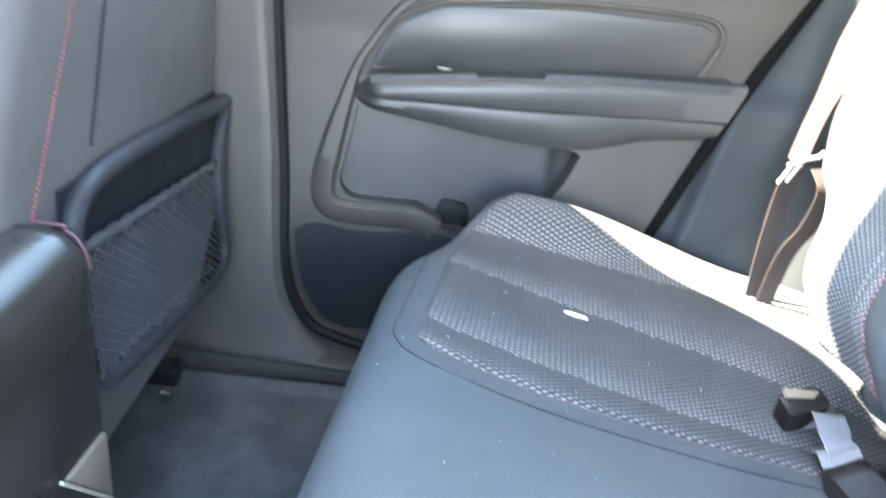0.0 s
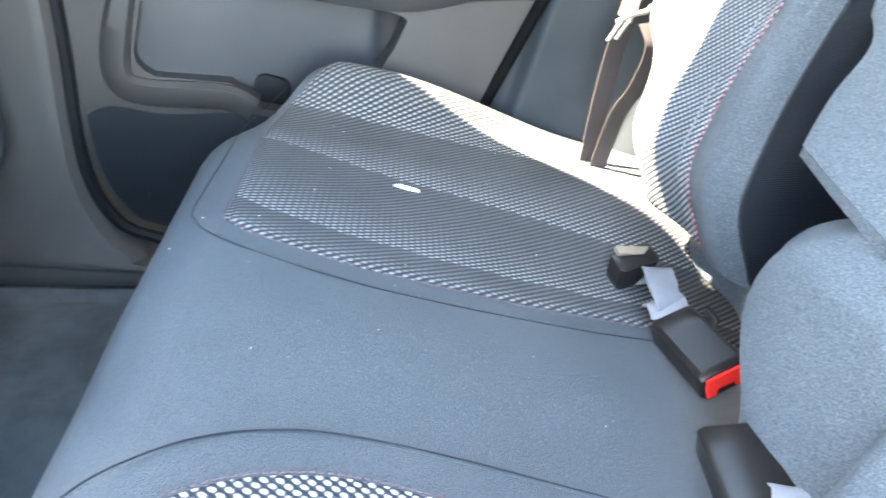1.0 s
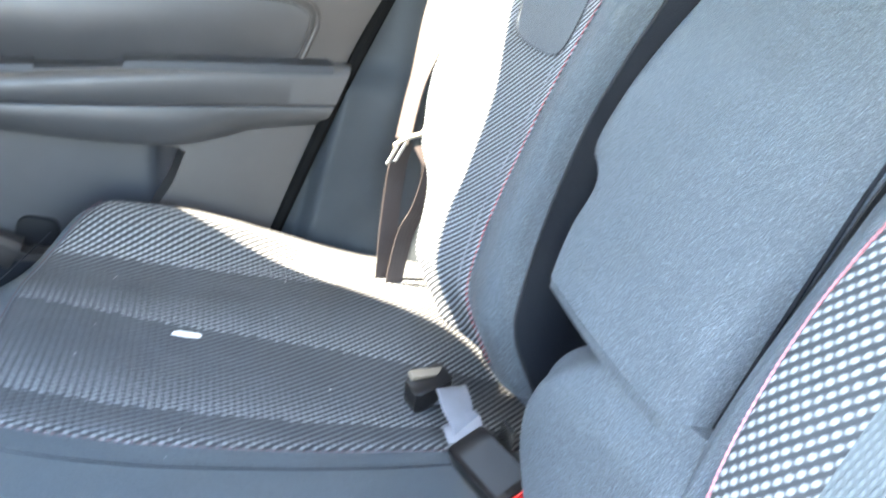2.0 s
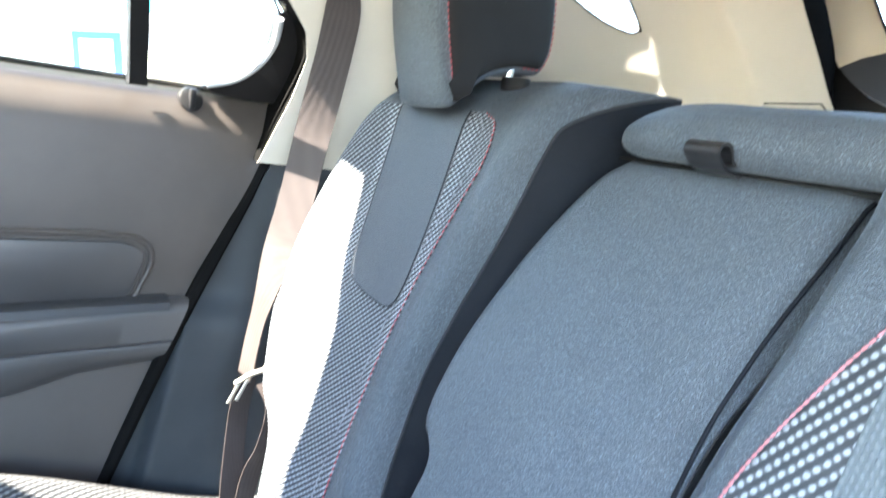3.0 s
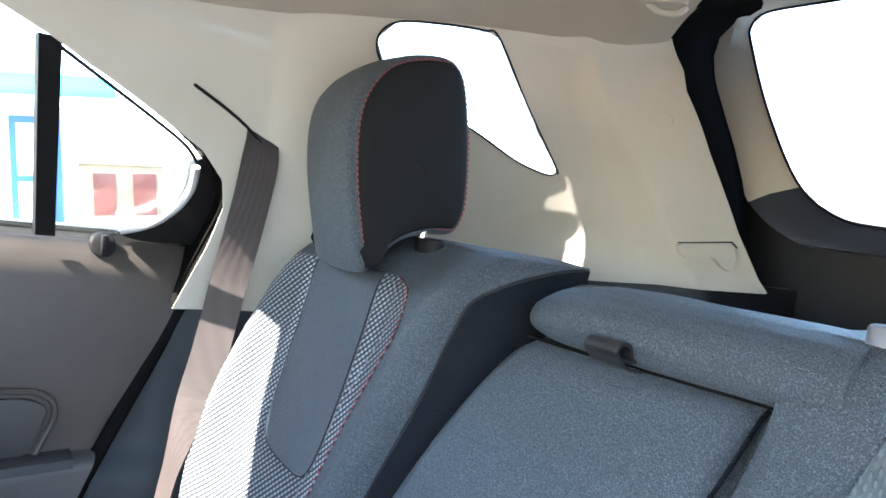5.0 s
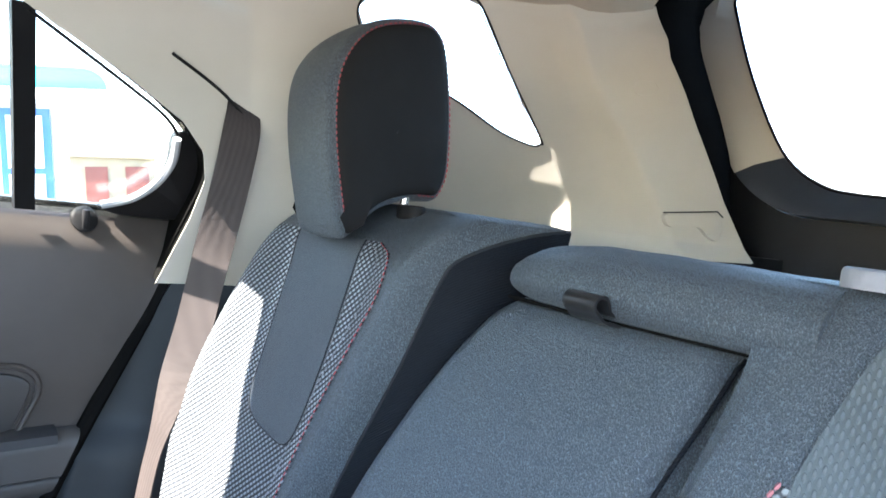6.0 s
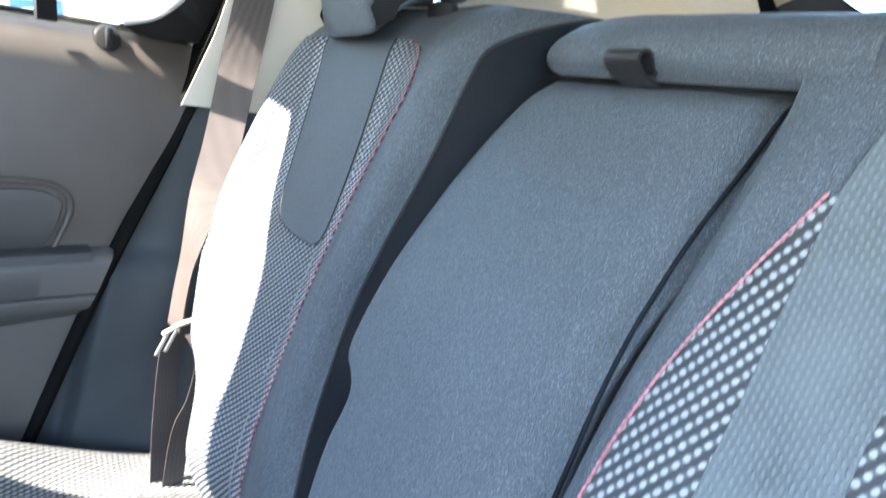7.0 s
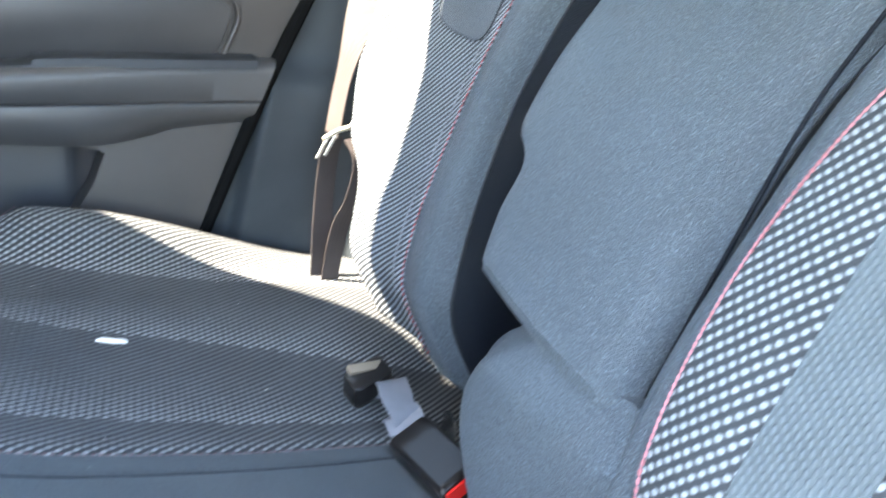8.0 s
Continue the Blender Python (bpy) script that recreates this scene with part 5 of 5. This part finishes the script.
side = path([on_front(y, z, 0.010) for y, z in ((1.055, 0.468), (1.020, 0.43), (1.000, 0.39), (0.995, 0.33), (1.005, 0.275), (0.985, 0.247), (0.93, 0.246), (0.85, 0.258), (0.70, 0.285), (0.60, 0.305))], 50)
part("pocket_rim", tube(side, 0.011, 10), M_DARK, front, "dark map pocket rim")


def panel(u, v):
    y = 0.58 + (1.03 - 0.58) * u
    z = (0.315 - 0.05 * u) + (0.51 - 0.315 + 0.04 * u) * v
    return on_front(y, z, 0.004)


part("pocket_panel", slab(panel, 16, 16, (-0.006, 0, 0)), M_LINING, front, "dark map pocket panel")
net = bmesh.new()


def cord(a, b, w):
    d = (b - a).normalized()
    s = d.cross(V(1, 0, 0)) * w
    vs = [net.verts.new(p) for p in (a - s, a + s, b + s, b - s, a + V(0.0016, 0, 0), b + V(0.0016, 0, 0))]
    net.faces.new((vs[0], vs[4], vs[5], vs[3]))
    net.faces.new((vs[4], vs[1], vs[2], vs[5]))


def net_top(y):
    return 0.452 - 0.045 * (y - 0.58) / 0.40


def net_low(y):
    return 0.310 - 0.055 * smooth(y, 0.58, 0.93) + 0.02 * smooth(y, 0.96, 1.0)


pitch = 0.0125
for k in range(0, 66):
    for sgn in (1, -1):
        prev = None
        for j in range(0, 46):
            y = 0.585 + 0.415 * j / 45
            z = 0.24 + pitch * (k - 14) + sgn * (y - 0.585) * 0.75 + (0.0 if sgn > 0 else 0.0)
            ok = net_low(y) < z < net_top(y) - 0.003
            p = on_front(y, z, 0.013) if ok else None
            if prev is not None and p is not None:
                cord(prev, p, 0.0013)
            prev = p
part("net", finish(net), M_NET, front, "black elastic pocket net")
part("net_hem", tube([on_front(0.58 + 0.42 * k / 40, net_top(0.58 + 0.42 * k / 40) + 0.0018 * math.sin(k * 1.9), 0.013) for k in range(41)], 0.0055, 8), M_NET, front, "gathered black hem")
rail = thing("seat_rail", "dark metal seat rail on the floor under the front seat", "seat rail")
part("rail", box((-0.52, 0.98, 0.0), (-0.36, 1.02, 0.05), 0.006), M_GLOSS, rail)
part("bolt", box((-0.372, 0.93, 0.022), (-0.352, 0.95, 0.04), 0.006), M_CHROME, rail, "steel bolt head")

console = thing("centre_console", "satin black centre console end with a rounded armrest lid", "console")
rings = []
for k in range(25):
    y = 0.335 + 0.210 * k / 24
    e = 0.012 * (1 - smooth(min(k, 24 - k), 0, 3))
    prof = [(-0.62, 0.495), (-0.30, 0.505), (-0.275, 0.500), (-0.262, 0.486), (-0.258, 0.465), (-0.262, 0.415), (-0.60, 0.38)]
    rings.append([V(x - e, y, z - e) for x, z in prof])
part("lid", loft(rings), M_CONSOLE, console, "rounded satin black armrest lid")
part("lid_piping", tube(path([V(-0.62, 0.5445, 0.488), V(-0.32, 0.5445, 0.496), V(-0.285, 0.5445, 0.491), V(-0.272, 0.5445, 0.476), V(-0.268, 0.5445, 0.458)], 30), 0.0016), M_THREAD_DULL, console, "thin dull red edge piping")
part("body", box((-0.64, 0.345, 0.0), (-0.266, 0.545, 0.42), 0.012), M_CONSOLE, console, "dark grey console body")
part("rear_panel", prism(rounded([V(-0.262, 0.462, 0.303), V(-0.262, 0.536, 0.296), V(-0.262, 0.536, 0.215)], 0.004), (-0.02, 0, 0), 0.003), M_TAN, console, "tan rear panel")
part("trim_strip", tube([V(-0.261, 0.45, 0.312), V(-0.261, 0.49, 0.266), V(-0.261, 0.538, 0.210)], 0.0018), M_TONGUE, console, "thin silver strip")

# small fittings
near_guide = [V(0.660 + 0.013 * math.cos(a), 0.238 + 0.017 * math.sin(a), 0.9325) for a in [2 * math.pi * k / 24 for k in range(24)]]
part("post_guide", prism(near_guide, (0, 0, -0.012), 0.003), M_WEB, backrest_near, "pale plastic headrest post guide")
hook = thing("ceiling_hook", "small beige plastic hook under the headliner", "ceiling hook")
plate = rounded([V(0.900, 0.645, 1.262), V(0.925, 0.662, 1.262), V(0.962, 0.622, 1.262), V(0.938, 0.600, 1.262)], 0.012)
part("plate", prism([p + V(0, 0, -0.016) for p in plate], (0, 0, 0.016), 0.004), M_BEIGE, hook)
part("prong", tube(path([V(0.918, 0.645, 1.248), V(0.928, 0.633, 1.238), V(0.942, 0.618, 1.238), V(0.950, 0.612, 1.247)], 14), 0.004), M_BEIGE, hook)

rng = random.Random(4)
lint = bmesh.new()
for k in range(24):
    x, y = rng.uniform(-0.03, 0.40), rng.uniform(0.42, 0.95)
    p = on_cushion(x, y, 0.0035 if y > 0.62 else 0.001)
    a, r = rng.uniform(0, 6.28), rng.uniform(0.0003, 0.0008)
    d, w = V(math.cos(a), math.sin(a), 0) * r * 1.8, V(-math.sin(a), math.cos(a), 0) * r * 0.6
    v = [lint.verts.new(q) for q in (p - d, p + w, p + d, p - w, p + V(0, 0, r))]
    for i in range(4):
        lint.faces.new((v[i], v[(i + 1) % 4], v[4]))
tagged(part("lint", finish(lint), M_FLECK), "tiny white lint specks on the seat cushion", "lint", kind="stuff")


# ---- outside: parking lot and buildings ----
UP = Vector((-0.1256, 0.0635, 0.9901)).normalized()
FWD = Vector((0.236, 0.971, -0.032))
FWD = (FWD - UP * FWD.dot(UP)).normalized()
RIGHT = FWD.cross(UP)
GROUND = -0.55


def lot(right, ahead, height):
    """A place outside: metres to the right, ahead and up as seen through the far window."""
    return RIGHT * right + FWD * ahead + UP * (height + GROUND)


M_ASPHALT = grained("sun-bleached asphalt", rgb(0.22, 0.21, 0.20), 0.9, 0.2, 40, 0.6, 0.5)
M_WALL = grained("cream render", rgb(0.24, 0.19, 0.13), 0.9, 0.1, 60, 0.8, 0.2)
M_BRICK = grained("red shutter", rgb(0.14, 0.04, 0.03), 0.8, 0.15, 60, 0.8, 0.2)
M_TEAL = grained("turquoise awning", rgb(0.02, 0.36, 0.50), 0.6, 0.15, 60, 0.8, 0.2)
M_WHITE = grained("white paint", rgb(0.75, 0.75, 0.74), 0.7, 0.05, 60, 0.8, 0.1)
M_BLUE = grained("blue paint", rgb(0.04, 0.13, 0.45), 0.6, 0.1, 60, 0.8, 0.1)


def block(a, b):
    bm = bmesh.new()
    pts = [lot(x, y, z) for x in (a[0], b[0]) for y in (a[1], b[1]) for z in (a[2], b[2])]
    v = [bm.verts.new(p) for p in pts]
    for f in ((0, 1, 3, 2), (4, 6, 7, 5), (0, 4, 5, 1), (2, 3, 7, 6), (0, 2, 6, 4), (1, 5, 7, 3)):
        bm.faces.new([v[i] for i in f])
    return finish(bm, True)


tagged(part("ground", slab(lambda u, v: lot(3000 * (2 * u - 1) ** 3, 3000 * (2 * v - 1) ** 3, 0), 40, 40, -UP * 0.2), M_ASPHALT), "pale sunlit parking lot", "parking lot", kind="structure")

shop = thing("shop", "small white kiosk with a turquoise awning and blue window frames", "building")
part("wall", block((-6.0, 14.0, 0.0), (-0.10, 18.0, 2.9)), M_WHITE, shop, "white wall")
part("corner_post", block((-0.22, 13.9, 0.0), (-0.08, 14.05, 2.9)), M_WHITE, shop)
win = part("window", block((-1.00, 13.93, 0.70), (-0.26, 14.02, 2.78)), M_BLUE, shop, "blue window frame")
part("pane", block((-0.90, 13.90, 0.85), (-0.38, 13.94, 1.70)), M_WHITE, win)
part("pane", block((-0.90, 13.90, 1.80), (-0.38, 13.94, 2.66)), M_WHITE, win)
part("fascia", block((-6.2, 13.2, 2.86), (0.62, 18.2, 3.04)), M_WHITE, shop, "white fascia")
rings = []
for k in range(9):
    t = k / 8
    rings.append([lot(-6.2 + 0.5 * t * t, 13.2 + 2.0 * t * t, 3.05 + 0.55 * math.sin(t * 1.5)), lot(0.62 - 0.9 * t * t, 13.2 + 2.0 * t * t, 3.05 + 0.55 * math.sin(t * 1.5)),
                  lot(0.62 - 0.9 * t * t, 18.0 - 2.0 * t * t, 3.05 + 0.55 * math.sin(t * 1.5)), lot(-6.2 + 0.5 * t * t, 18.0 - 2.0 * t * t, 3.05 + 0.55 * math.sin(t * 1.5))])
part("awning", loft(rings), M_TEAL, shop, "domed turquoise awning")

store = thing("storehouse", "low cream building with red shutter doors across the lot", "building")
part("wall", block((-1.2, 55.0, 0.0), (4.4, 63.0, 3.6)), M_WALL, store, "cream rendered wall")
bm = bmesh.new()
pts = [lot(-1.4, 54.7, 3.6), lot(4.6, 54.7, 3.4), lot(1.0, 54.7, 4.2), lot(-1.4, 63.3, 3.6), lot(4.6, 63.3, 3.4), lot(1.0, 63.3, 4.2)]
v = [bm.verts.new(p) for p in pts]
for f in ((0, 1, 2), (3, 5, 4), (0, 2, 5, 3), (1, 4, 5, 2), (0, 3, 4, 1)):
    bm.faces.new([v[i] for i in f])
part("roof", finish(bm, True), M_WALL, store, "low cream gable roof")
for a, b in ((-0.05, 1.35), (2.45, 3.95)):
    part("shutter", block((a, 54.9, 0.0), (b, 55.05, 2.9)), M_BRICK, store, "red shutter door")

# pale office block far behind the car
office = thing("office_block", "far pale office block with rows of windows", "building")


def office_box(a, b, h0, h1, deep, near=0.0):
    """A box on the office front: a and b along the front, h0 to h1 up, from near to deep behind it."""
    along, back = Vector((-0.377, 0.926, 0.0)), Vector((0.926, 0.377, 0.0))
    base = Vector((60.0, 24.0, -2.0))
    bm = bmesh.new()
    v = [bm.verts.new(base + along * p + back * q + Vector((0, 0, r))) for p in (a, b) for q in (near, deep) for r in (h0, h1)]
    for f in ((0, 1, 3, 2), (4, 6, 7, 5), (0, 4, 5, 1), (2, 3, 7, 6), (0, 2, 6, 4), (1, 5, 7, 3)):
        bm.faces.new([v[i] for i in f])
    return finish(bm, True)


M_PANE = grained("dark office glass", rgb(0.035, 0.04, 0.05), 0.3, 0.1, 20, 0.5, 0.0)
part("wall", office_box(-7.0, 3.0, -9.0, 7.6, 9.0), M_WHITE, office, "pale rendered wall")
part("roof", office_box(-7.3, 3.3, 7.6, 7.9, 9.3, -0.3), M_WHITE, office)
for k in range(8):
    for r in range(3):
        part("window", office_box(-6.4 + 1.15 * k, -5.7 + 1.15 * k, 1.2 + 2.1 * r, 2.3 + 2.1 * r, 0.1, -0.05), M_PANE, office)
